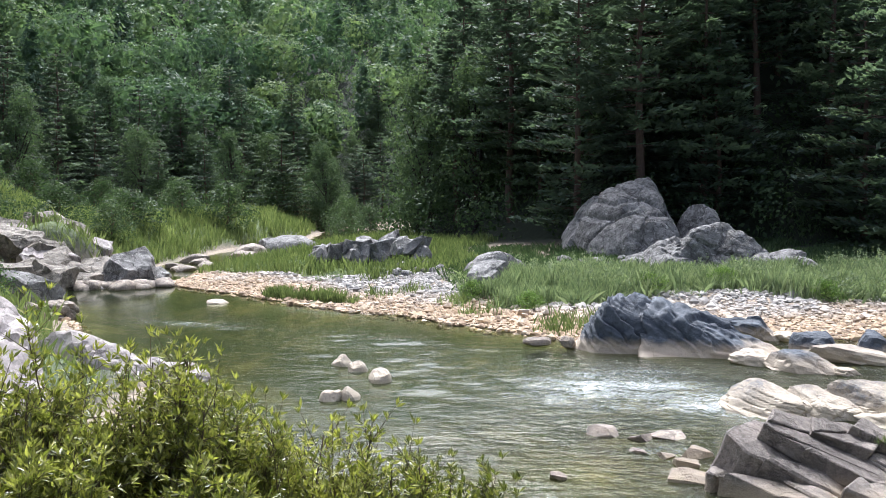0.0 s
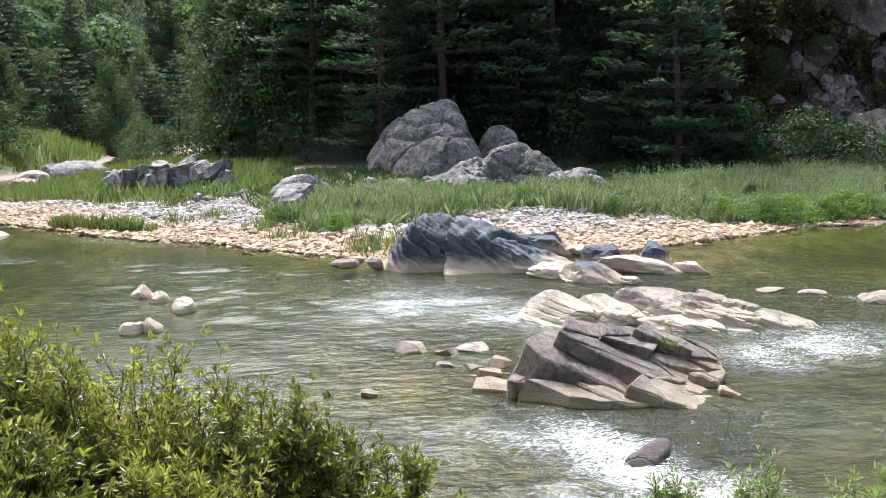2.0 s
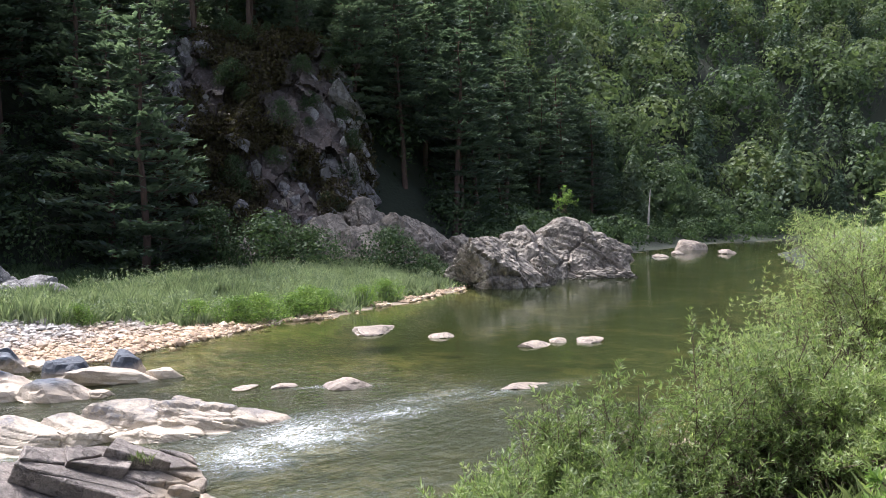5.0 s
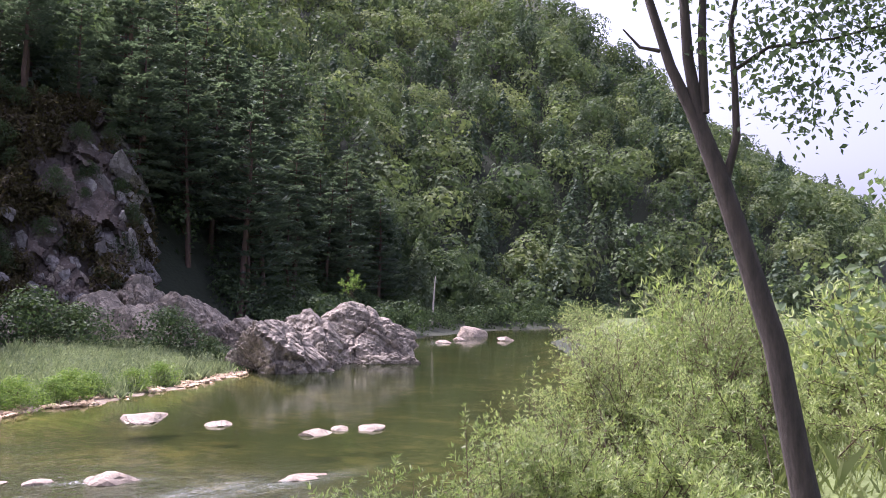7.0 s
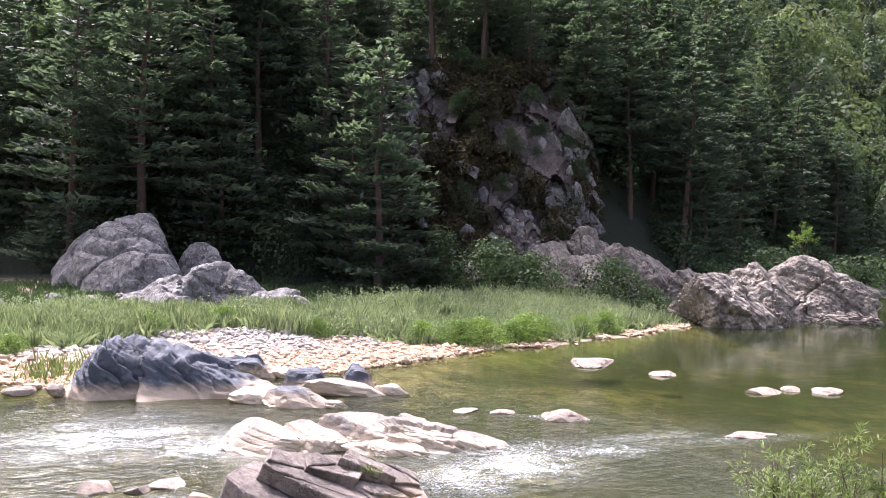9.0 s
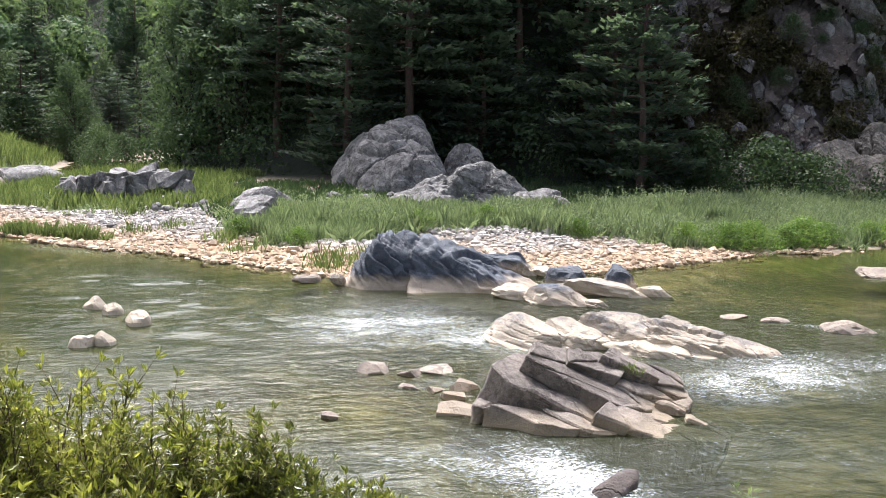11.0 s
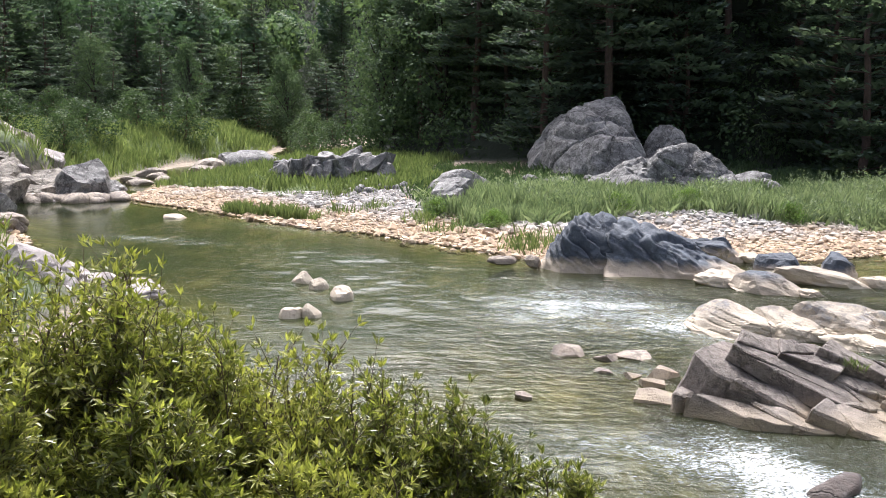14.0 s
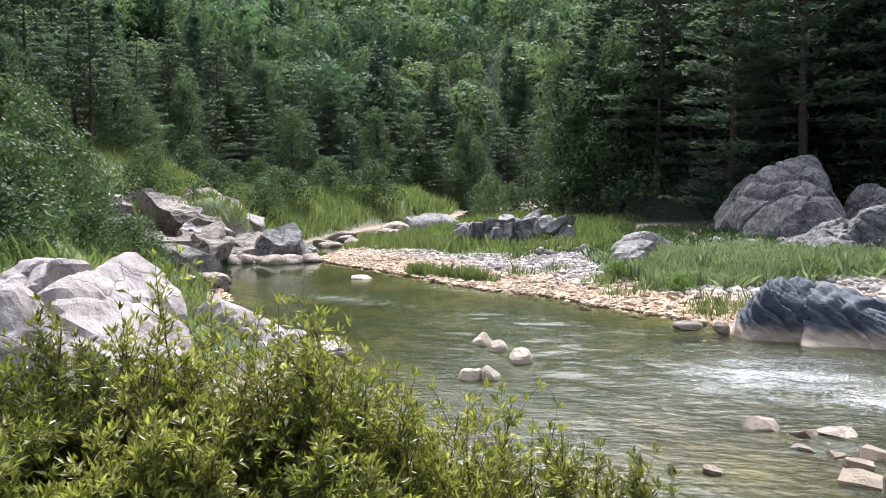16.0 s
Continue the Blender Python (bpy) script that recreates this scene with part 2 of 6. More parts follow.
M_HEATH = foliage("dry_heath", (0.040, 0.032, 0.020), (0.072, 0.060, 0.034), (0.11, 0.105, 0.052), 0.3)
M_FERN = foliage("weed_leaves", (0.065, 0.11, 0.032), (0.13, 0.205, 0.056), (0.22, 0.30, 0.09), 0.45)


def bark(name, a, b):
    m = Mat(name)
    v = m.coords((1, 1, 0.25))
    n = m.noise(v, 14, 6, 0.7)
    m.color(m.mix(m.ramp(n, [(0.35, (0, 0, 0)), (0.65, (1, 1, 1))]), a, b))
    m.rough(0.9)
    m.bump(n, 0.8, 0.02)
    return m.m


M_BARK = bark("dark_bark", (0.015, 0.012, 0.010), (0.044, 0.034, 0.028))
M_BARK_RED = bark("red_pine_bark", (0.055, 0.037, 0.029), (0.12, 0.076, 0.056))
M_BARK_PALE = bark("pale_dead_bark", (0.30, 0.27, 0.23), (0.45, 0.42, 0.37))
M_TWIG = bark("twigs", (0.06, 0.045, 0.03), (0.12, 0.09, 0.05))

M_GRAY = stone("grey_granite", (0.215, 0.208, 0.195), (0.335, 0.325, 0.305), (0.060, 0.056, 0.052), 5.0, bump=1.0, lichen=(0.37, 0.36, 0.335))
M_SLATE = stone("blue_slate_rock", (0.060, 0.075, 0.100), (0.115, 0.135, 0.16), (0.030, 0.037, 0.048), 7.0, None, cream=(0.42, 0.35, 0.265), cream_z=(0.18, 0.40))
M_CREAM = stone("water_worn_rock", (0.36, 0.30, 0.22), (0.48, 0.41, 0.31), (0.13, 0.115, 0.10), 6.0, None, cream=(0.47, 0.40, 0.30), cream_z=(0.15, 0.45), bump=0.4, lichen=(0.12, 0.13, 0.15))
M_SAND = stone("brown_sandstone", (0.225, 0.192, 0.163), (0.345, 0.298, 0.255), (0.085, 0.070, 0.058), 9.0, None, bump=0.9, cream=(0.34, 0.275, 0.19), cream_z=(0.02, 0.30))
M_PINK = stone("pale_pinkish_rock", (0.42, 0.375, 0.35), (0.54, 0.495, 0.465), (0.20, 0.17, 0.155), 7.0, None, bump=0.7, lichen=(0.40, 0.355, 0.33))
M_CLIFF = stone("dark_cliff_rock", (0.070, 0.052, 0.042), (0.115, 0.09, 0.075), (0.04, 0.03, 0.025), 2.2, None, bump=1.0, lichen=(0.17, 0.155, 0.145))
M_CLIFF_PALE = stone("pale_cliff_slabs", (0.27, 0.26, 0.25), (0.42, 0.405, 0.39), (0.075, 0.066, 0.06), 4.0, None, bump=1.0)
M_LAYER = stone("layered_outcrop_rock", (0.32, 0.28, 0.222), (0.47, 0.42, 0.335), (0.085, 0.072, 0.058), 4.0, ((0.6, 0.35, 0), 1.1), bump=1.0)
M_WETSTONE = stone("river_stone", (0.31, 0.255, 0.19), (0.44, 0.37, 0.285), (0.13, 0.105, 0.085), 9.0)


def gravel_material():
    m = Mat("gravel_stones")
    geo, info = m.n.new("ShaderNodeNewGeometry"), m.n.new("ShaderNodeObjectInfo")
    f = m.math("FRACT", m.math("ADD", geo.outputs["Random Per Island"], info.outputs["Random"]))
    warm = m.ramp(f, [(0.0, (0.21, 0.14, 0.085)), (0.35, (0.39, 0.27, 0.155)), (0.7, (0.50, 0.365, 0.22)), (1.0, (0.57, 0.46, 0.33))])
    cool = m.ramp(f, [(0.0, (0.13, 0.125, 0.12)), (0.25, (0.24, 0.23, 0.215)), (0.6, (0.37, 0.345, 0.31)), (1.0, (0.55, 0.52, 0.48))])
    sep = m.n.new("ShaderNodeSeparateXYZ")
    m.link(geo.outputs["Position"], sep.inputs[0])
    z = m.math("ADD", sep.outputs[2], m.math("MULTIPLY", m.noise(m.world_pos(), 0.4, 3), 0.5))
    t = m.node("ShaderNodeMapRange")
    m.link(z, t.inputs[0])
    t.inputs[1].default_value, t.inputs[2].default_value = 0.44, 0.68
    n = m.noise(m.world_pos(), 18, 4)
    m.color(m.mix(m.math("MULTIPLY", n, 0.35), m.mix(t.outputs[0], warm, cool), (0.2, 0.18, 0.15)))
    m.rough(0.8)
    m.bump(n, 0.4, 0.02)
    return m.m


M_GRAVEL = gravel_material()


def ground_material():
    m = Mat("valley_ground")
    at = m.n.new("ShaderNodeAttribute")
    at.attribute_name = "zone"          # red: gravel, green: river bed, blue: grassy
    sep = m.n.new("ShaderNodeSeparateColor")
    m.link(at.outputs["Color"], sep.inputs[0])
    v = m.world_pos()
    n1, n2, n3 = m.noise(v, 0.25, 5), m.noise(v, 3.0, 6), m.voronoi(v, 5.0)
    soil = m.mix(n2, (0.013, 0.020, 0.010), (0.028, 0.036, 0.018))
    grass = m.mix(n1, (0.05, 0.075, 0.02), (0.10, 0.13, 0.035))
    grav = m.mix(m.ramp(n3, [(0.0, (0, 0, 0)), (0.7, (1, 1, 1))]), (0.38, 0.30, 0.21), (0.17, 0.135, 0.10))
    bed = m.mix(m.ramp(m.voronoi(v, 2.6), [(0.1, (0, 0, 0)), (0.6, (1, 1, 1))]), (0.34, 0.27, 0.13), (0.13, 0.11, 0.05))
    bed = m.mix(m.ramp(m.noise(v, 1.1, 4), [(0.45, (0, 0, 0)), (0.65, (1, 1, 1))]), bed, (0.40, 0.31, 0.15))
    bed = m.mix(m.ramp(n1, [(0.4, (0, 0, 0)), (0.6, (1, 1, 1))]), bed, (0.10, 0.095, 0.045))
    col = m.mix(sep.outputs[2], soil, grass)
    col = m.mix(sep.outputs[0], col, grav)
    col = m.mix(sep.outputs[1], col, bed)
    m.color(col)
    m.rough(0.9)
    m.bump(m.math("ADD", n2, m.math("MULTIPLY", n3, 0.6)), 0.7, 0.08)
    return m.m


def water_material():
    m = Mat("river_water")
    at = m.n.new("ShaderNodeAttribute")
    at.attribute_name = "foam_glint"
    v = m.world_pos((1, 1, 1))
    flow = m.world_pos((0.75, 1.25, 1))
    r1, r2, r3, r4 = m.noise(m.world_pos((0.8, 1.5, 1)), 3.2, 3, 0.55), m.noise(flow, 11.0, 4, 0.65), m.noise(v, 0.35, 3), m.noise(m.world_pos((0.9, 1.2, 1)), 30.0, 2, 0.6)
    calm = m.n.new("ShaderNodeAttribute")
    calm.attribute_name = "ripple"
    wv = m.n.new("ShaderNodeTexWave")
    wv.bands_direction = "Y"
    for key, val in (("Scale", 0.9), ("Distortion", 9.0), ("Detail", 3.0), ("Detail Scale", 1.6)):
        wv.inputs[key].default_value = val
    m.link(m.world_pos((0.45, 1.0, 1)), wv.inputs["Vector"])
    h = m.math("ADD", m.math("ADD", m.math("MULTIPLY", r1, 0.80), m.math("MULTIPLY", wv.outputs[1], 0.04)), m.math("ADD", m.math("MULTIPLY", r2, 0.22), m.math("MULTIPLY", r4, 0.04)))
    bp = m.node("ShaderNodeBump", Distance=0.085)
    m.link(h, bp.inputs["Height"])
    m.link(m.math("MULTIPLY", calm.outputs["Fac"], 1.0), bp.inputs["Strength"])
    murk = m.mix(r3, (0.020, 0.029, 0.013), (0.044, 0.043, 0.016))
    murk = m.mix(m.math("SUBTRACT", 0.75, calm.outputs["Fac"], True), murk, (0.026, 0.039, 0.014))
    murk = m.mix(m.math("MULTIPLY", at.outputs["Fac"], 1.15, True), murk, (0.072, 0.092, 0.072))
    dif = m.n.new("ShaderNodeBsdfDiffuse")
    m.link(murk, dif.inputs["Color"])
    m.link(bp.outputs[0], dif.inputs["Normal"])
    tra = m.n.new("ShaderNodeBsdfTransparent")
    tra.inputs["Color"].default_value = (0.66, 0.72, 0.48, 1)
    body = m.n.new("ShaderNodeMixShader")
    deep = m.n.new("ShaderNodeAttribute")
    deep.attribute_name = "depth"
    dm = m.node("ShaderNodeMapRange")
    m.link(deep.outputs["Fac"], dm.inputs[0])
    for key, val in ((1, 0.05), (2, 0.7), (3, 0.10), (4, 0.55)):
        dm.inputs[key].default_value = val
    m.link(dm.outputs[0], body.inputs[0])
    m.link(tra.outputs[0], body.inputs[1])
    m.link(dif.outputs[0], body.inputs[2])
    gl = m.n.new("ShaderNodeBsdfGlossy")
    m.link(m.math("ADD", m.math("MULTIPLY", calm.outputs["Fac"], 0.05), 0.02), gl.inputs["Roughness"])
    m.link(bp.outputs[0], gl.inputs["Normal"])
    fr = m.node("ShaderNodeFresnel", IOR=1.33)
    m.link(bp.outputs[0], fr.inputs["Normal"])
    surf = m.n.new("ShaderNodeMixShader")
    m.link(m.math("MULTIPLY", fr.outputs[0], 1.0, True), surf.inputs[0])
    m.link(body.outputs[0], surf.inputs[1])
    m.link(gl.outputs[0], surf.inputs[2])
    # white diffuse flecks: real froth in the rapids, painted sun sparkle elsewhere
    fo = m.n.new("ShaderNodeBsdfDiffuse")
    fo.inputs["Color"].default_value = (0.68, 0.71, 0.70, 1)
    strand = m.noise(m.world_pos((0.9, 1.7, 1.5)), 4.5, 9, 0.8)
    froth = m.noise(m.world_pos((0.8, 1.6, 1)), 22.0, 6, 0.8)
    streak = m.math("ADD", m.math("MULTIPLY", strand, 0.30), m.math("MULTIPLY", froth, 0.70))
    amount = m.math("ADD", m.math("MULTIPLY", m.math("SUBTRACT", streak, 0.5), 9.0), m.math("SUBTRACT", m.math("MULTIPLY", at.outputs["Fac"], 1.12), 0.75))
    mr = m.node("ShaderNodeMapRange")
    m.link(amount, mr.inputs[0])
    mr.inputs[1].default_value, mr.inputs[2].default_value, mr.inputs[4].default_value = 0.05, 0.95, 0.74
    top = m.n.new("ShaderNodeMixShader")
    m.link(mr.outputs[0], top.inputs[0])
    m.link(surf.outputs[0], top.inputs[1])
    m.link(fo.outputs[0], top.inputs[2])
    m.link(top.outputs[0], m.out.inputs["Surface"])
    return m.m


# ---- ground ----
FAR_SHORE = [(-14.5, 42.5), (-13.3, 39.4), (-9.4, 35.8), (-4.9, 31.0), (-1.9, 28.4), (0, 26.7), (2, 24.7), (3.2, 23.2), (5.5, 23.0), (7.5, 24.6),
             (10.9, 23.3), (14.8, 24.6), (18.4, 26.0), (22.5, 26.8), (28.8, 28.7), (34, 30.7), (37, 33), (41, 32), (50, 33.5), (58, 39), (80, 47), (104, 51), (125, 48), (150, 36), (175, 14)]
NEAR_SHORE = [(168, 8), (143, 28), (118, 37), (100, 39), (80, 33), (50, 18), (25, 8.5), (14, 7), (8, 6.4), (3, 6.6), (-1, 7.8), (-4, 10.5), (-5.8, 15), (-6.3, 19), (-8.7, 20.5),
              (-11, 25), (-13.7, 29.5), (-16.5, 33.5), (-20, 37), (-22, 40.5), (-18, 40.0)]
RIVER = FAR_SHORE + NEAR_SHORE
CHANNEL = [(-15, 41), (-15.3, 50), (-14.9, 60), (-14, 68), (-11, 78), (-12, 96), (-20, 112)]
NEAR_SIDE = NEAR_SHORE + [(-17, 44), (-18, 60), (-17, 70), (-14.5, 80), (-15, 96), (-24, 114), (-900, 300), (-900, -900), (900, -900), (900, -100)]
HILL_MID = [(-4, 84), (-2, 68), (5, 55), (13, 48), (21, 46), (27, 49.5), (33, 47), (39, 44.5), (47, 43), (56, 47), (66, 53), (85, 59), (104, 63), (126, 62), (152, 51),
            (182, 30), (212, 0), (900, -200), (900, 900), (300, 900), (40, 200), (14, 130)]
HILL_LEFT = [(-150, 30), (-70, 62), (-48, 78), (-32, 90), (-18, 106), (0, 128), (20, 160), (60, 240), (300, 900), (-900, 900), (-900, 30)]
RISE_LEFT = [(-12.5, 14), (-13.5, 21), (-17.5, 29), (-22, 36), (-25, 44), (-27, 60), (-36, 76), (-200, 90), (-200, -40), (-14, -10)]


def land(x, y):
    """Ground height, and the distance from the water's edge (positive on land)."""
    x, y = np.asarray(x, float), np.asarray(y, float)
    p = np.stack([x, y, 0 * x], 1)
    sd = -signed(RIVER, x, y)
    ch = line_dist(CHANNEL, x, y, False) - 1.7
    sd = np.minimum(sd, ch) + 0.35 * vnoise(p, 0.6, 3)
    shoal = 0.55 * np.exp(-(((x - 1.6) / 2.6) ** 2 + ((y - 12.6) / 2.0) ** 2)) + 0.35 * np.exp(-(((x - 15) / 6) ** 2 + ((y - 20) / 3.5) ** 2))
    near = inside(NEAR_SIDE, x, y)
    bumpy = 0.10 * fractal(p, 0.5, 5, 3)
    bar = 0.75 * ramp(sd, 0, 9) + 0.5 * ramp(sd, 9, 22) + 0.03
    bank = 2.3 * ramp(sd, -0.3, 6.2) + 0.02 * np.clip(sd - 6, 0, 60)
    z = np.where(near, bank, bar) + bumpy * ramp(sd, 0, 3)
    z = np.where(sd < 0, np.minimum(np.maximum(-0.75, 0.22 * sd) + shoal, -0.10 + 0 * sd) + 0.05 * vnoise(p, 1.3, 8), z)
    d = signed(HILL_MID, x, y)
    east = np.degrees(np.arctan2(x, np.maximum(y, 1.0)))          # the ridge falls away eastwards
    cap = np.interp(east, [55, 64, 69, 73, 77, 82, 90], [200, 192, 165, 118, 78, 44, 24]) * (1 + 0.08 * vnoise(p, 0.015, 9))
    up = np.clip(d, 0, None) * 0.95
    hill = cap * (1 - np.exp(-up / cap * 1.25)) * (1 + 0.10 * vnoise(p, 0.05, 11))
    z = z + np.where(d > 0, hill, 0)
    d2 = signed(HILL_LEFT, x, y)
    cap2 = np.clip(125 - np.clip(x + 45, 0, 100) * 0.4, 95, 125) + 8 * vnoise(p, 0.02, 13)
    up2 = np.clip(d2, 0, None) * (0.62 + 0.45 * ramp(x, -40, 0))
    z = z + np.where((d2 > 0) & (d <= 0), cap2 * (1 - np.exp(-up2 / cap2 * 1.2)) * (1 + 0.12 * vnoise(p, 0.04, 17)), 0)
    z = z + 1.9 * np.exp(-(((x + 20.0) / 4.6) ** 2 + ((y - 42.0) / 3.2) ** 2)) * ramp(sd, 0.0, 1.6)
    d3 = signed(RISE_LEFT, x, y)
    z = z + np.where(d3 > 0, 11 * (1 - np.exp(-np.clip(d3, 0, None) * 0.055)), 0)
    return z, sd


def spaced(lo, hi, step, grow, far):
    a = list(np.arange(lo, hi + 1e-6, step))
    s = step
    while a[-1] < far:
        s *= grow
        a.append(a[-1] + s)
    s = step
    while a[0] > -far:
        s *= grow
        a.insert(0, a[0] - s)
    return np.array(a)


GRASSY = [[(0.3, 31.4), (2.4, 28.2), (5, 28.6), (9.3, 31.0), (12.8, 28.6), (16, 27.4), (20, 27.3), (25, 28.2), (29, 29.6), (34.5, 32), (38, 36), (36, 43), (24, 45), (15, 44), (9, 43), (3, 41.5), (1, 37)],
          [(-13.5, 46), (-9, 41.5), (-6, 38.5), (0.5, 36.8), (2.5, 38.5), (0, 47), (3, 54), (-3, 66), (-8, 84), (-12.5, 62)],
          [(-7.6, 34.0), (-5.2, 31.9), (-3.8, 31.6), (-4.6, 33.2), (-6.8, 35.0)],
          [(-40, 64), (-27, 50), (-20, 46), (-17.5, 50), (-17.5, 66), (-14, 80), (-15, 97), (-20, 108), (-34, 92), (-48, 78)]]


TALL = [(0.3, 31.4), (2.4, 28.2), (5, 28.6), (9.3, 31.0), (12.8, 28.6), (16, 27.4), (20, 27.3), (25, 28.2), (29, 29.6), (34.5, 32), (37.5, 35), (35, 40), (29, 40.5), (24, 38.5), (18, 36), (14.6, 34), (9, 34.4), (4, 35.2), (1, 35)]


def grassy(x, y):
    g = np.full(np.shape(x), -1e9)
    for poly in GRASSY:
        g = np.maximum(g, signed(poly, x, y))
    return np.minimum(g, 3.0 * (np.hypot((x - 8.9) / 1.5, (y - 39.0) / 0.7) - 1.0))


def build_ground():
    xs, ys = spaced(-30, 60, 0.55, 1.09, 1800), spaced(-6, 62, 0.55, 1.09, 1800)
    gx, gy = np.meshgrid(xs, ys)
    x, y = gx.ravel(), gy.ravel()
    z, sd = land(x, y)
    w = len(xs)
    i = (np.arange(len(ys) - 1)[:, None] * w + np.arange(w - 1)).ravel()
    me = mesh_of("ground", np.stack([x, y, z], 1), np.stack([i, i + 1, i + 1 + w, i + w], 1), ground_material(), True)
    at = me.color_attributes.new("zone", "FLOAT_COLOR", "POINT")
    near = inside(NEAR_SIDE, x, y)
    hill = np.maximum(signed(HILL_MID, x, y), signed(HILL_LEFT, x, y))
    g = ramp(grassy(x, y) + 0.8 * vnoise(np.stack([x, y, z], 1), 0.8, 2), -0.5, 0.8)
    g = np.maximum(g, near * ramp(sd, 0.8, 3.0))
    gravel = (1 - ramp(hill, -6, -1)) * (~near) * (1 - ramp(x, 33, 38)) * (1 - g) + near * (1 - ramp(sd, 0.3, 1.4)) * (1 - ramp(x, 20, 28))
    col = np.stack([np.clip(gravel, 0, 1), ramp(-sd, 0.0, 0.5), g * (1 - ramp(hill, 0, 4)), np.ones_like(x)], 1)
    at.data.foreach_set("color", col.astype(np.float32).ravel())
    tagged(new("ground", me), "valley floor of gravel, soil and grass rising into wooded slopes", "ground", kind="structure")


FOAM = [((0.6, 20.2), (4.6, 2.8), -38, 0.34), ((3.6, 17.7), (2.8, 2.4), -32, 0.84), ((5.0, 16.2), (1.9, 1.5), -20, 0.88), ((4.1, 8.9), (0.75, 1.7), 16, 1.40), ((4.7, 7.6), (1.0, 0.9), 0, 1.25), ((2.6, 10.2), (1.7, 0.6), -20, 0.60),
        ((7.9, 12.3), (1.4, 1.0), -12, 0.86), ((9.7, 12.6), (1.7, 1.2), -12, 1.0), ((11.6, 13.0), (1.7, 0.9), -8, 0.80), ((13.5, 13.2), (2.2, 0.9), 5, 0.56), ((13.0, 15.8), (1.6, 0.35), -35, 0.5), ((15.5, 12.3), (2.0, 0.4), -10, 0.55),
        ((7.0, 9.4), (3.0, 1.4), 0, 0.34), ((-8.0, 27.0), (2.6, 0.6), -20, 0.5), ((-5.0, 30.0), (2.6, 0.6), -40, 0.4), ((-2.0, 23.5), (3.5, 1.6), -38, 0.30), ((3.3, 13.3), (0.9, 0.5), -20, 0.6), ((70, 40), (6, 1.2), 25, 0.6), ((0.5, 14.8), (2.6, 1.2), -25, 0.28), ((2.6, 17.6), (4.4, 2.6), -34, 0.58), ((3.3, 9.7), (1.3, 0.7), -28, 0.88), ((3.5, 8.3), (1.1, 0.8), 0, 0.72), ((10.0, 13.4), (3.2, 1.3), -12, 0.62), ((1.5, 9.6), (2.2, 0.8), -10, 0.46)]


def build_water():
    xs, ys = spaced(-7, 16, 0.085, 1.045, 240), spaced(6, 27, 0.085, 1.04, 130)
    gx, gy = np.meshgrid(xs, ys)
    x, y = gx.ravel(), gy.ravel()
    bed, sd = land(x, y)
    keep = (sd < 1.2).reshape(gx.shape)
    p = np.stack([x, y, 0 * x], 1)
    foam_glint = np.zeros_like(x)
    for (cx, cy), (a, b), turn, s in FOAM:
        c, n = math.cos(radians(turn)), math.sin(radians(turn))
        u, v = (x - cx) * c + (y - cy) * n, -(x - cx) * n + (y - cy) * c
        foam_glint = np.maximum(foam_glint, s * np.exp(-((u / a) ** 2 + (v / b) ** 2)))
    lively = np.clip(1.0 - ramp(x, 12, 20) * 0.85 - ramp(0.35 * (y - 16) - x, -2.0, 1.0) * 0.6 * ramp(y, 12, 16) - ramp(y, 28, 36) * 0.3, 0.1, 1)
    foam_glint = foam_glint * (1 + 0.35 * vnoise(p * (0.7, 1.3, 1), 1.6, 44))
    # thin baseline over lively water paints sun glints as white flecks
    foam_glint = np.maximum(foam_glint, 0.14 * ramp(lively, 0.5, 0.9) * (1 + 0.35 * vnoise(p, 0.35, 45)))
    q = p * (0.85, 1.15, 1)
    z = (0.004 * fractal(q, 1.5, 21, 4) + 0.006 * fractal(q, 3.8, 23, 2)) * lively ** 1.4 + foam_glint * (0.10 * fractal(q, 1.3, 25, 4) + 0.03)
    z = z - 0.10 * ramp(9.8 - y, 0, 1.8) * ramp(x, 1.5, 3.5)
    w = len(xs)
    i = (np.arange(len(ys) - 1)[:, None] * w + np.arange(w - 1)).ravel()
    ok = (keep[:-1, :-1] & keep[1:, :-1] & keep[:-1, 1:] & keep[1:, 1:]).ravel()
    i = i[ok]
    used, inv = np.unique(np.stack([i, i + 1, i + 1 + w, i + w], 1), return_inverse=True)
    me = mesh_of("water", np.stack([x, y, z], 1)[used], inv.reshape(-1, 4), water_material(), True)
    for name, values in (("foam_glint", foam_glint), ("ripple", 0.025 + 0.80 * lively ** 1.6), ("depth", np.clip(-bed, 0, 2))):
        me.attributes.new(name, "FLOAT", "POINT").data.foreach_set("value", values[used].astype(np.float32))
    tagged(new("water", me), "clear olive-brown shallow river with ripples and white rapids", "river", kind="structure")


build_ground()
build_water()


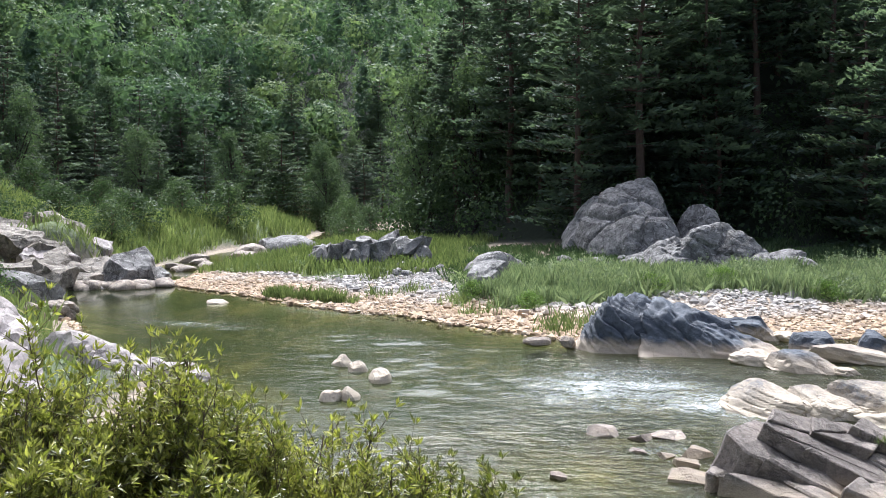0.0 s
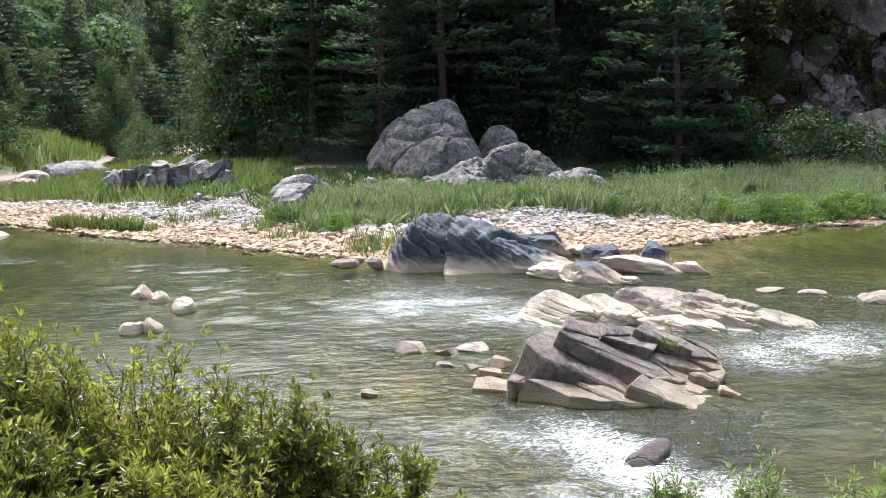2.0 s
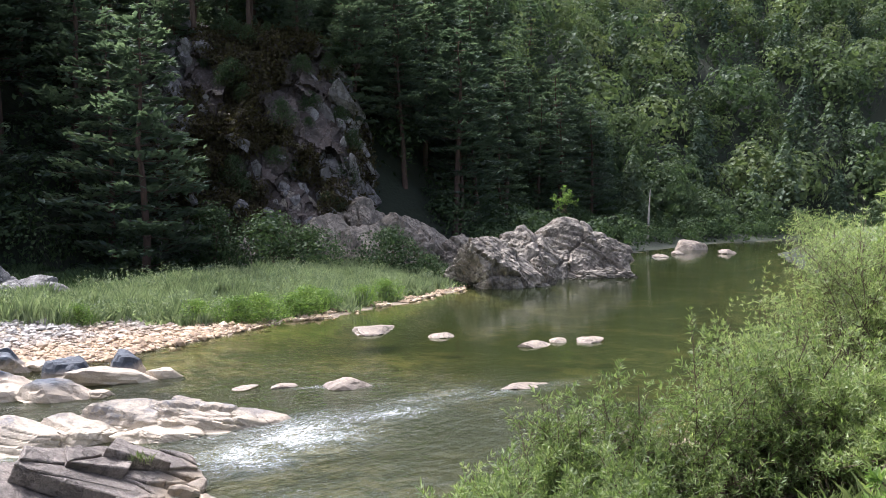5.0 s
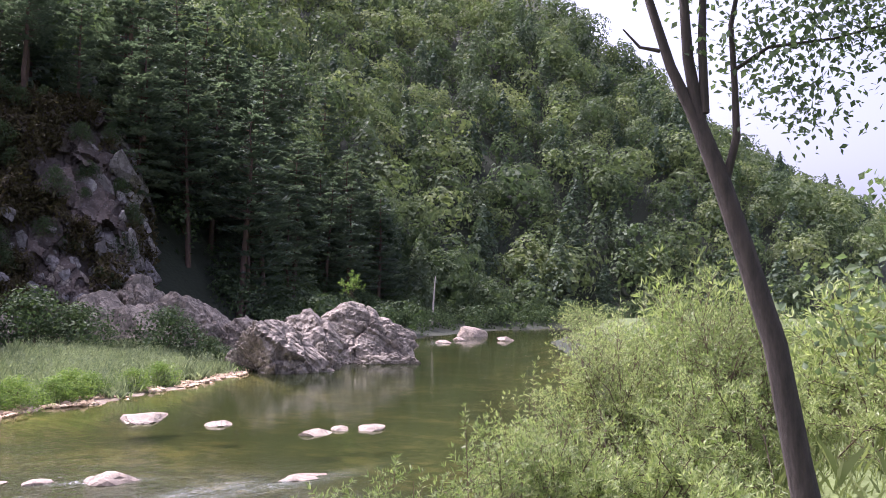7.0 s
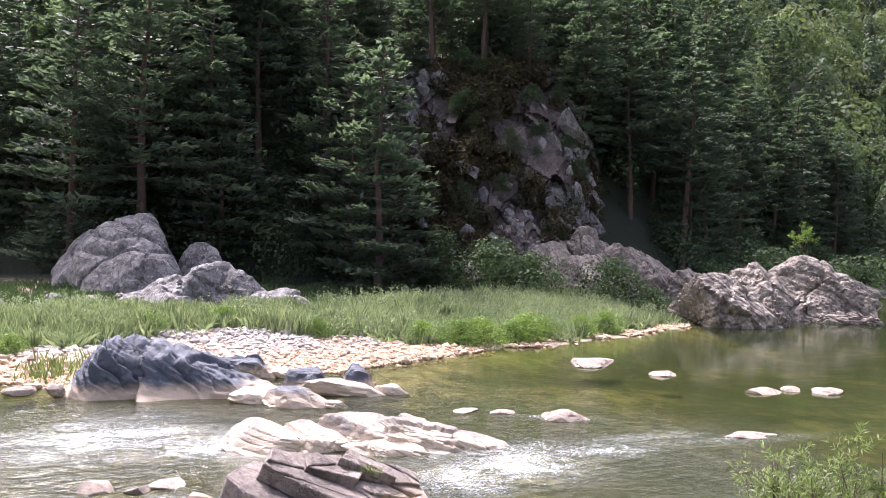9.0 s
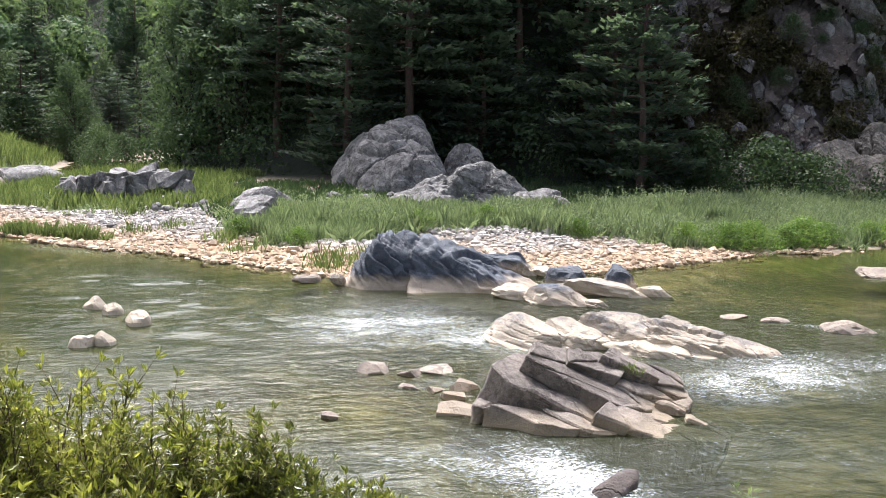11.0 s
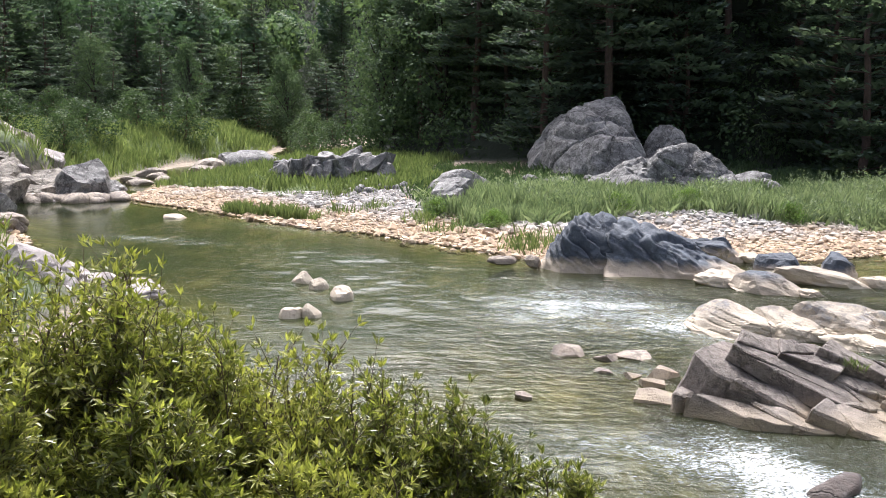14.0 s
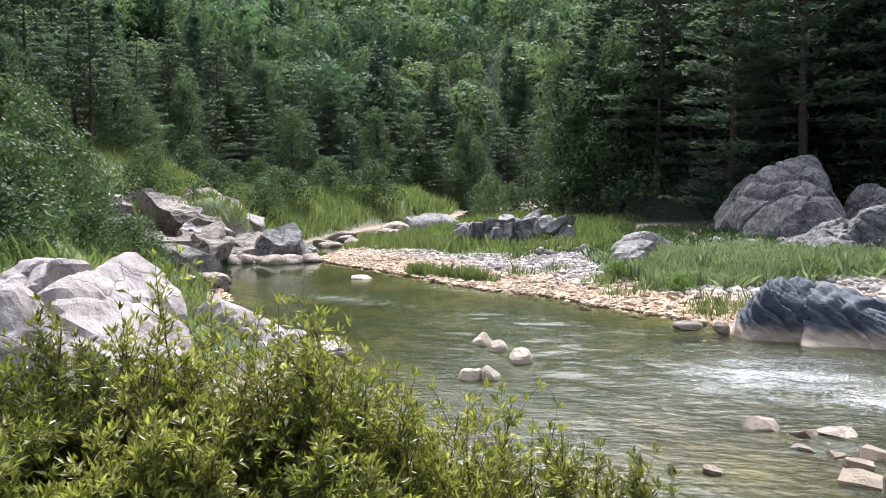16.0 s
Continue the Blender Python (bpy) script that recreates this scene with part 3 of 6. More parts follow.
# ---- rocks ----
def rock_shape(seed, size, planes=(), random_planes=16, sub=4, rough=0.06, freq=1.5, strata=None, power=14.0, squash=0.35, blocks=0, block_depth=0.07, crack_depth=0.06):
    """A boulder: a faceted hull of planes with softened edges, broken up by noise and by layers.
    planes: (nx, ny, nz, h) in the unit shape; strata: (direction, spacing, depth) in metres."""
    r = np.random.default_rng(seed)
    bm = bmesh.new()
    bmesh.ops.create_icosphere(bm, subdivisions=sub, radius=1)
    d = np.array([v.co[:] for v in bm.verts])
    faces = np.array([[v.index for v in f.verts] for f in bm.faces])
    bm.free()
    d /= np.linalg.norm(d, axis=1)[:, None]
    n = r.normal(size=(random_planes, 3))
    n /= np.linalg.norm(n, axis=1)[:, None]
    h = r.uniform(0.72, 1.0, random_planes)
    for nx, ny, nz, k in planes:
        m = np.array([nx, ny, nz], float)
        n, h = np.vstack([n, m / np.linalg.norm(m)]), np.append(h, k)
    s = np.clip(d @ n.T, 1e-3, None) / h
    radius = 1 / (np.power(s, power).sum(1)) ** (1 / power)
    radius = np.clip(radius, 0.2, 1.25)
    p = d * radius[:, None] * np.array(size)
    low = p[:, 2] < 0
    p[low, 2] *= squash
    scale = float(np.mean(size))
    p += d * (rough * scale * fractal(p, freq / scale, seed, 5, 0.55))[:, None]
    if blocks:
        seeds = r.uniform(-1.1, 1.1, (blocks, 3)) * np.array(size)
        q = p + 0.12 * scale * np.stack([fractal(p, 1.6 / scale, seed + 20 + k, 3) for k in range(3)], 1)
        dist = np.linalg.norm(q[:, None] - seeds[None], axis=2)
        order = np.argsort(dist, 1)[:, :2]
        d1, d2 = np.take_along_axis(dist, order, 1).T
        gap = np.exp(-((d2 - d1) / (0.045 * scale)) ** 2)
        p += d * (scale * (block_depth * r.uniform(-1, 0.6, blocks)[order[:, 0]] - crack_depth * gap))[:, None]
    if strata:
        a = np.array(strata[0], float)
        a /= np.linalg.norm(a)
        t = p @ a / strata[1] + 0.6 * fractal(p, 0.8 / scale, seed + 3, 3)
        saw = t - np.floor(t)
        level = np.random.default_rng(seed + 9).uniform(-1, 1, 64)[np.floor(t).astype(int) % 64]
        out = d - np.outer(d @ a, a)
        p += out * (strata[2] * (level + 0.8 * np.minimum(saw * 3, 1) - 0.4))[:, None]
    return p, faces


def rock(name, label, at, size, material, seed, turn=0.0, lean=(0, 0), group="", smooth=True, **kw):
    p, f = rock_shape(seed, size, **kw)
    ob = thing(name, label, "rock", group, mesh_of(name, p, f, material, smooth))
    ob.matrix_world = pose(*at, lean[0], lean[1], turn)
    return ob


def broken(bm, seed, rough, cuts=2, bevel=0.02):
    """Turns a convex block into worn rock: chipped edges, then an uneven skin. Returns vertex and triangle arrays."""
    if bevel:
        bmesh.ops.bevel(bm, geom=bm.edges[:], offset=bevel, segments=1, affect="EDGES", clamp_overlap=True)
    bmesh.ops.triangulate(bm, faces=bm.faces[:])
    if cuts:
        bmesh.ops.subdivide_edges(bm, edges=bm.edges[:], cuts=cuts, use_grid_fill=True)
        bmesh.ops.triangulate(bm, faces=bm.faces[:])
    bm.verts.index_update()
    p = np.array([v.co[:] for v in bm.verts])
    f = np.array([[v.index for v in t.verts] for t in bm.faces])
    bm.free()
    for axis in range(3):
        p[:, axis] += rough * fractal(p, 2.2, seed + 7 * axis, 3, 0.6)
    return p, f


def hewn(seed, size, planes=9, rough=0.03, cuts=2, bevel=0.03, deep=0.35, flat_top=None):
    """An angular boulder: a box broken off along random planes, sunk by its lower part."""
    r = np.random.default_rng(seed)
    bm = bmesh.new()
    bmesh.ops.create_cube(bm, size=2.0)
    for k in range(planes):
        n = unit_vec(r.normal(size=3) * (1, 1, 0.75))
        if k == 0 and flat_top:
            n = unit_vec(np.array(flat_top, float))
        d = r.uniform(0.55, 0.9)
        g = bmesh.ops.bisect_plane(bm, geom=bm.verts[:] + bm.edges[:] + bm.faces[:], plane_co=tuple(n * d), plane_no=tuple(n), clear_outer=True)
        rim = [e for e in g["geom_cut"] if isinstance(e, bmesh.types.BMEdge)]
        if rim:
            bmesh.ops.holes_fill(bm, edges=rim)
    for v in bm.verts:
        v.co.x, v.co.y, v.co.z = v.co.x * size[0], v.co.y * size[1], v.co.z * size[2] * (1.0 if v.co.z > 0 else deep)
    return broken(bm, seed, rough, cuts, bevel)


def unit_vec(v):
    v = np.asarray(v, float)
    return v / np.linalg.norm(v)


def clipped(poly, a, b, c):
    """The part of a convex polygon where a*x + b*y <= c."""
    out = []
    for (x0, y0), (x1, y1) in zip(poly, poly[1:] + poly[:1]):
        d0, d1 = a * x0 + b * y0 - c, a * x1 + b * y1 - c
        if d0 <= 0:
            out.append((x0, y0))
        if (d0 < 0) != (d1 < 0) and d0 != d1:
            t = d0 / (d0 - d1)
            out.append((x0 + t * (x1 - x0), y0 + t * (y1 - y0)))
    return out


def bed(name, parent, frame_, outline, low, high, cells, seed, material, stretch=(0.45, 1.0), skew=0.25, gap=0.008, uneven=0.03, rough=0.012, bevel=0.015, cuts=2):
    """One bed of layered rock, cracked into blocks along joints; every block is a part."""
    r = np.random.default_rng(seed)
    o = np.array(outline)
    lo, hi = o.min(0), o.max(0)
    pts = []
    while len(pts) < cells:
        q = r.uniform(lo, hi)
        if inside(outline, q[:1], q[1:])[0]:
            pts.append(q)
    pts = np.array(pts)
    sx, sy = stretch
    for k, q in enumerate(pts):
        poly = [tuple(p) for p in outline]
        for j, p in enumerate(pts):
            if j == k:
                continue
            d = p - q
            a, b = (d[0] + skew * d[1]) * sx * sx, (d[1]) * sy * sy + skew * d[0] * sx * sx
            mid = (p + q) / 2
            poly = clipped(poly, a, b, a * mid[0] + b * mid[1] - gap * math.hypot(a, b))
            if len(poly) < 3:
                break
        if len(poly) < 3:
            continue
        up, tx, ty = high + r.uniform(-uneven, uneven), r.normal(0, 0.03), r.normal(0, 0.03)
        bm = bmesh.new()
        foot = [bm.verts.new((x, y, low)) for x, y in poly]
        top = [bm.verts.new((x, y, up + tx * (x - q[0]) + ty * (y - q[1]))) for x, y in poly]
        bm.faces.new(foot[::-1])
        bm.faces.new(top)
        n = len(poly)
        for i in range(n):
            bm.faces.new((foot[i], foot[(i + 1) % n], top[(i + 1) % n], top[i]))
        bmesh.ops.remove_doubles(bm, verts=bm.verts[:], dist=0.02)
        b = part(name, mesh_of(name, *broken(bm, seed + k, rough, cuts, bevel), material), parent)
        b.matrix_local = frame_


# blue-grey fluted rock at the head of the rapids, split by a crack into two blocks
SLATE_FLUTES = ((0.42, -0.10, 0.90), 0.25, 0.24)
blue = thing("fluted_rock", "slate-blue water-carved rock with a pale foot, split by a crack", "rock", at=(5.2, 22.2, 0))
for seed, at, size, turn, planes in ((31, (-1.0, 0.25, -0.05), (1.0, 1.1, 1.45), -16, [(-0.8, -0.1, 0.6, 0.72), (0.15, -0.35, 0.92, 0.86), (0.05, -0.9, 0.42, 0.75), (1, 0, 0, 0.80), (-0.7, -0.7, 0.2, 0.8), (0, 1, 0.2, 0.8), (-0.4, 0.5, 0.7, 0.8)]),
                                     (32, (1.1, -0.4, -0.05), (2.35, 1.15, 1.30), -20, [(-1, 0, 0, 0.58), (0.50, -0.25, 0.83, 0.58), (0.1, -0.85, 0.5, 0.72), (0.05, -0.2, 1, 0.8), (0.75, -0.6, 0.25, 0.85), (0, 1, 0.2, 0.8), (0.3, 0.6, 0.7, 0.7)])):
    p, f = rock_shape(seed, size, planes=planes, random_planes=0, sub=6, rough=0.035, freq=3.0, power=26)
    a = np.array(SLATE_FLUTES[0]) / np.linalg.norm(SLATE_FLUTES[0])
    t = p @ a / SLATE_FLUTES[1] + 1.1 * fractal(p, 0.9, 4, 3)
    dirs = p / np.linalg.norm(p, axis=1)[:, None]
    p += dirs * (SLATE_FLUTES[2] * ((t % 1.0) ** 0.55 * (1 - ramp(t % 1.0, 0.8, 1.0)) - 0.55) * ramp(p[:, 2], 0.0, 0.5))[:, None]
    t2 = p @ a / 0.10 + 0.8 * fractal(p, 1.5, 6, 3)
    p += dirs * (0.06 * (np.abs(t2 % 1.0 - 0.5) * 2) ** 0.7 * ramp(p[:, 2], 0.1, 0.5))[:, None]
    b = part("block", mesh_of("block", p, f, M_SLATE, True), blue)
    b.matrix_local = pose(*at, 0, 8, turn)

# cracked sandstone rock in the rapids: tilted slabs
near_rock = thing("sandstone_rock", "brown cracked sandstone rock of tilted slabs in the rapids", "rock", at=(5.30, 11.6, 0))
BEDS = pose(0, 0, 0.34, 10, 24, -18)
bed("slab", near_rock, BEDS, [(-1.50, -0.50), (-1.2, -0.76), (-0.2, -0.82), (0.75, -0.86), (1.45, -0.3), (1.6, 1.1), (0.0, 1.0), (-1.2, 0.25)], -1.5, -0.06, 4, 41, M_SAND, uneven=0.025, bevel=0.03, rough=0.04, cuts=3)
bed("slab", near_rock, BEDS, [(-1.12, -0.34), (-0.3, -0.46), (0.25, -0.50), (0.80, -0.34), (1.6, 0.4), (1.6, 1.25), (0.1, 0.95), (-1.02, 0.2)], -0.09, 0.17, 9, 42, M_SAND, uneven=0.045, skew=0.6, rough=0.035)
bed("slab", near_rock, BEDS, [(-0.50, -0.02), (0.1, 0.12), (0.62, 0.06), (1.6, 0.55), (1.55, 1.2), (0.2, 0.95), (-0.5, 0.45)], 0.10, 0.30, 8, 43, M_SAND, uneven=0.06, skew=0.1, rough=0.035)
bed("slab", near_rock, BEDS, [(0.0, 0.40), (0.8, 0.42), (1.5, 0.72), (1.4, 1.1), (0.2, 0.90)], 0.25, 0.42, 5, 44, M_SAND, uneven=0.05, skew=0.8, rough=0.035)
bed("slab", near_rock, pose(0, 0, 0.40, 7, 15, -26), [(0.1, -1.0), (1.1, -0.98), (1.95, -0.55), (2.15, 0.0), (1.5, 0.55), (0.3, -0.3)], -0.9, 0.02, 10, 45, M_SAND, uneven=0.07, bevel=0.03, rough=0.05)
bed("slab", near_rock, pose(0, 0, 0.10, 4, 8, -16), [(-1.75, -0.75), (-0.9, -1.12), (-0.3, -1.2), (0.3, -1.0), (-0.6, -0.5), (-1.6, -0.3)], -0.5, 0.07, 8, 46, M_SAND, uneven=0.09, bevel=0.03, rough=0.05)

# pale ledge between the two runs of the rapids
ledge = thing("rock_ledge", "cream water-worn rock ledge with dark grey caps", "rock", at=(7.6, 15.2, 0))
for k, (at, size, turn, mat_) in enumerate((((-1.45, 0.35, 0.0), (0.95, 0.5, 0.52), -14, M_CREAM), ((-0.75, 0.15, 0.0), (0.75, 0.5, 0.45), -20, M_CREAM), ((0.45, -0.25, 0.0), (1.25, 0.55, 0.62), -24, M_CREAM), ((1.25, -0.75, 0.0), (1.05, 0.5, 0.58), -28, M_CREAM),
                                            ((1.15, -0.45, 0.0), (0.6, 0.35, 0.62), -20, M_CREAM), ((0.35, -0.75, -0.02), (1.0, 0.4, 0.34), -24, M_CREAM), ((2.05, -1.15, -0.1), (0.6, 0.35, 0.42), -32, M_SLATE))):
    p, f = rock_shape(60 + k, size, planes=[(0.1, -0.2, 1, 0.66), (-0.7, -0.5, 0.4, 0.8), (0.3, -0.9, 0.35, 0.8)], sub=5, rough=0.05, freq=2.0, random_planes=6, power=30, blocks=6, block_depth=0.08, crack_depth=0.04, strata=((0.25, 0.3, 1), 0.13, 0.035))
    b = part("ledge_block", mesh_of("ledge_block", p, f, mat_, False), ledge)
    b.matrix_local = pose(*at, 4, 7, turn)

PALE = "water-worn rock with a slate-grey cap and a cream foot"
for seed, at, size, turn, mat_ in ((71, (8.3, 23.8, 0), (0.75, 0.45, 0.70), -20, M_SLATE), (72, (9.25, 23.4, 0), (0.5, 0.3, 0.24), -12, M_CREAM), (73, (9.0, 20.95, 0), (0.58, 0.45, 0.78), -20, M_SLATE), (74, (9.75, 20.4, 0.0), (1.15, 0.5, 0.46), -18, M_CREAM),
                                   (75, (10.25, 20.75, 0), (0.42, 0.4, 0.85), -5, M_SLATE), (76, (8.05, 19.35, 0), (0.75, 0.36, 0.48), -28, M_SLATE), (77, (7.25, 20.3, 0), (0.6, 0.4, 0.35), -20, M_CREAM), (78, (10.9, 19.95, 0), (0.42, 0.22, 0.28), -14, M_CREAM),
                                   (79, (8.8, 18.85, 0), (0.3, 0.2, 0.18), 0, M_SLATE)):
    rock("river_rock", PALE, at, size, mat_, seed, turn, (0, 8), sub=4, rough=0.05, random_planes=6, power=50, blocks=7, block_depth=0.08, smooth=False, strata=((0.3, 0.1, 1), 0.2, 0.05), group="rocks by the rapids", planes=[(-0.1, -0.1, 1, 0.8), (0.6, 0, 0.7, 0.8)])

# stepping stones and small boulders standing in the water
STEP = "low pale stone standing in the river"
for seed, at, size in ((81, (20.1, 22.5, 0.0), (1.0, 0.75, 0.28)), (82, (20.6, 19.6, 0), (0.45, 0.3, 0.22)), (83, (21.0, 16.2, 0), (0.48, 0.3, 0.22)), (84, (22.2, 16.1, 0), (0.25, 0.22, 0.2)), (85, (22.9, 15.4, 0), (0.45, 0.3, 0.24)),
                       (86, (13.2, 15.6, 0.0), (0.5, 0.32, 0.30)), (87, (12.2, 16.7, 0), (0.3, 0.2, 0.14)), (88, (16.0, 12.6, -0.02), (0.6, 0.3, 0.16)), (89, (11.5, 17.3, 0), (0.3, 0.2, 0.1)),
                       (90, (-2.4, 16.85, 0), (0.28, 0.24, 0.28)), (91, (-2.05, 16.9, 0), (0.22, 0.2, 0.28)), (92, (-1.6, 18.45, 0), (0.27, 0.25, 0.36)), (93, (-2.65, 20.3, 0), (0.32, 0.25, 0.30)), (94, (-2.2, 19.6, 0), (0.25, 0.22, 0.26)),
                       (95, (-9.0, 32.7, 0), (0.5, 0.35, 0.18)), (96, (2.55, 14.3, 0), (0.36, 0.3, 0.26)), (97, (3.1, 13.9, 0), (0.24, 0.2, 0.15)), (98, (1.5, 12.0, 0), (0.15, 0.13, 0.16)), (99, (3.6, 14.1, 0), (0.5, 0.35, 0.18)),
                       (100, (2.9, 13.2, 0), (0.2, 0.18, 0.1)), (101, (3.45, 12.6, 0), (0.26, 0.2, 0.2)), (102, (3.75, 13.0, 0), (0.3, 0.25, 0.3)), (103, (3.25, 12.9, 0), (0.16, 0.14, 0.12)), (104, (3.5, 11.9, 0), (0.5, 0.36, 0.22)),
                       (105, (2.3, 22.9, 0.05), (0.55, 0.4, 0.32)), (106, (3.1, 22.6, 0.05), (0.4, 0.3, 0.35))):
    size = tuple((0.62 if seed > 95 else 0.8) * s for s in size) if seed > 89 else (1.15 * size[0], 1.1 * size[1], 0.5 * size[2])
    if 95 < seed < 105:
        p, f = hewn(seed, (1.35 * size[0], 1.25 * size[1], 1.0 * size[2]), 9, 0.025, 1, 0.03, 0.6, (0.1, -0.1, 1))
        ob = thing("river_stone", "flat angular stone in the shallows beside the sandstone", "rock", "stones in the river", mesh_of("river_stone", p, f, M_SAND if seed > 100 else M_WETSTONE))
        ob.matrix_world = pose(*at, 0, 6, seed * 37 % 60 - 30)
        continue
    rock("river_stone", STEP, at, size, M_CREAM if 89 < seed < 96 else M_WETSTONE, seed, seed * 37 % 60 - 30, sub=3, rough=0.05, random_planes=7, power=60, blocks=4, smooth=False, group="stones in the river")
rock("river_stone", "dark wet stone under the splashing rapids", (4.6, 9.15, -0.22), (0.42, 0.32, 0.26), M_CLIFF, 107, 20, sub=4, rough=0.05, random_planes=9, power=16)
for seed, at, size in ((110, (-16.0, 49.5, 0), (0.5, 0.4, 0.25)), (111, (-15.2, 52.0, 0), (0.6, 0.4, 0.3)), (112, (-14.4, 50.2, 0), (0.45, 0.4, 0.25)), (113, (-16.2, 54.5, 0), (0.9, 0.6, 0.4)), (114, (-13.2, 56.5, 0.1), (1.6, 0.9, 0.7)),
                       (115, (-14.8, 47.2, 0), (0.7, 0.5, 0.25)), (116, (-16.4, 46.0, 0.1), (0.8, 0.5, 0.35)), (117, (76, 41, 0), (1.0, 0.6, 0.3)), (118, (70, 39.5, 0), (0.7, 0.5, 0.25)), (119, (80, 38, 0), (1.3, 0.8, 0.4)), (120, (64, 39.5, 0), (0.8, 0.6, 0.4)),
                       (121, (86, 45, 0), (2.5, 1.4, 1.0)), (122, (-13.3, 55.0, 0.1), (0.8, 0.7, 0.4))):
    rock("river_stone", STEP, at, size, M_WETSTONE, seed, seed * 41 % 90, sub=3, rough=0.05, random_planes=7, power=60, blocks=4, smooth=False, group="stones in the river")

# big grey rocks in front of the wood
GREY = "massive weathered grey granite rock at the wood's edge"
for seed, at, size, turn, lean, planes in ((131, (9.3, 43.4, 0.7), (2.9, 2.1, 4.6), 10, (0, 0), [(-0.05, -0.25, 1, 0.72), (-0.95, -0.2, 0.3, 0.84), (0.75, -0.2, 0.6, 0.80), (-0.6, -0.3, 0.75, 0.80)]), (132, (7.6, 46.0, 0.6), (2.2, 1.8, 2.7), 0, (0, 0), []), (133, (9.6, 41.2, 0.8), (1.6, 1.1, 1.5), 20, (0, 0), []),
                                           (134, (12.5, 43.0, 0.8), (1.5, 1.2, 2.2), 30, (0, -5), [(-0.7, -0.2, 0.5, 0.7)]), (135, (10.3, 37.0, 0.8), (2.7, 1.5, 2.05), -12, (0, -12), [(-0.5, -0.3, 0.8, 0.65)]), (136, (11.8, 36.4, 0.7), (1.8, 1.1, 1.6), -14, (0, -10), [(-0.5, -0.4, 0.8, 0.7)]),
                                           (137, (12.9, 35.4, 0.7), (1.6, 0.9, 1.0), -12, (0, -10), []), (138, (13.9, 34.6, 0.6), (0.9, 0.7, 0.7), 0, (0, 0), []), (139, (10.7, 41.0, 0.8), (1.0, 0.9, 1.0), 0, (0, 0), [])):
    sloping = seed in (135, 136, 137)
    rock("granite_rock", GREY, at, size, M_GRAY, seed, turn, lean, sub=6 if seed == 131 else 5, rough=0.055, freq=2.4, group="granite rocks", planes=planes, strata=((0.85, -0.2, 0.45), 0.42, 0.07) if sloping else None, random_planes=14 if sloping else 9, power=22 if sloping else 15, blocks=16 if sloping else 20, block_depth=0.06, crack_depth=0.06, smooth=False)
rock("grey_boulder", "pale grey angular boulder lying on the gravel bar", (1.5, 33.4, 0.3), (0.95, 0.75, 1.0), M_GRAY, 140, 10, sub=4, random_planes=6, power=60, blocks=6, smooth=False)
rock("grey_boulder", "low grey boulder half hidden by grass", (1.9, 36.6, 0.5), (1.2, 0.8, 0.95), M_GRAY, 141, 0, sub=4, random_planes=6, power=60, blocks=6, smooth=False)
for k in range(60):
    a, b = rng.uniform(0, 1), rng.uniform(-1, 1)
    x, y = -6.6 + 5.6 * a, 43.2 - 1.2 * a + 1.0 * b
    s = rng.uniform(0.3, 0.66)
    p, f = hewn(150 + k, (1.2 * s, s, 1.15 * s), 10, 0.05, 1, 0.04)
    ob = thing("heap_stone", "angular grey stone in a heap on the gravel bar", "rock", "stone heap", mesh_of("heap_stone", p, f, M_GRAY))
    ob.matrix_world = pose(x, y, 0.85 + 0.5 * (1 - abs(2 * a - 1)) * (1 - abs(b)) + (0.5 if 0.6 < a < 0.85 else 0), k * 31 % 30 - 15, k * 17 % 30 - 15, k * 50)
rock("grey_boulder", "pale grey flat boulder by the back channel", (-11.3, 58.5, 0.2), (2.1, 1.2, 0.95), M_GRAY, 145, 12, sub=4, random_planes=6, power=60, blocks=6, smooth=False)
for k in range(46):
    x = rng.uniform(-4, 9)
    y = 38.5 + rng.uniform(-2.2, 2.5) - 0.10 * x
    z = land(np.array([x]), np.array([y]))[0][0]
    s = rng.uniform(0.12, 0.38)
    rock("loose_stone", "loose grey stone among the grass", (x, y, z), (s, s * 0.8, s * 0.7), M_GRAY, 170 + k % 9, k * 47, sub=2, random_planes=9, group="loose stones")

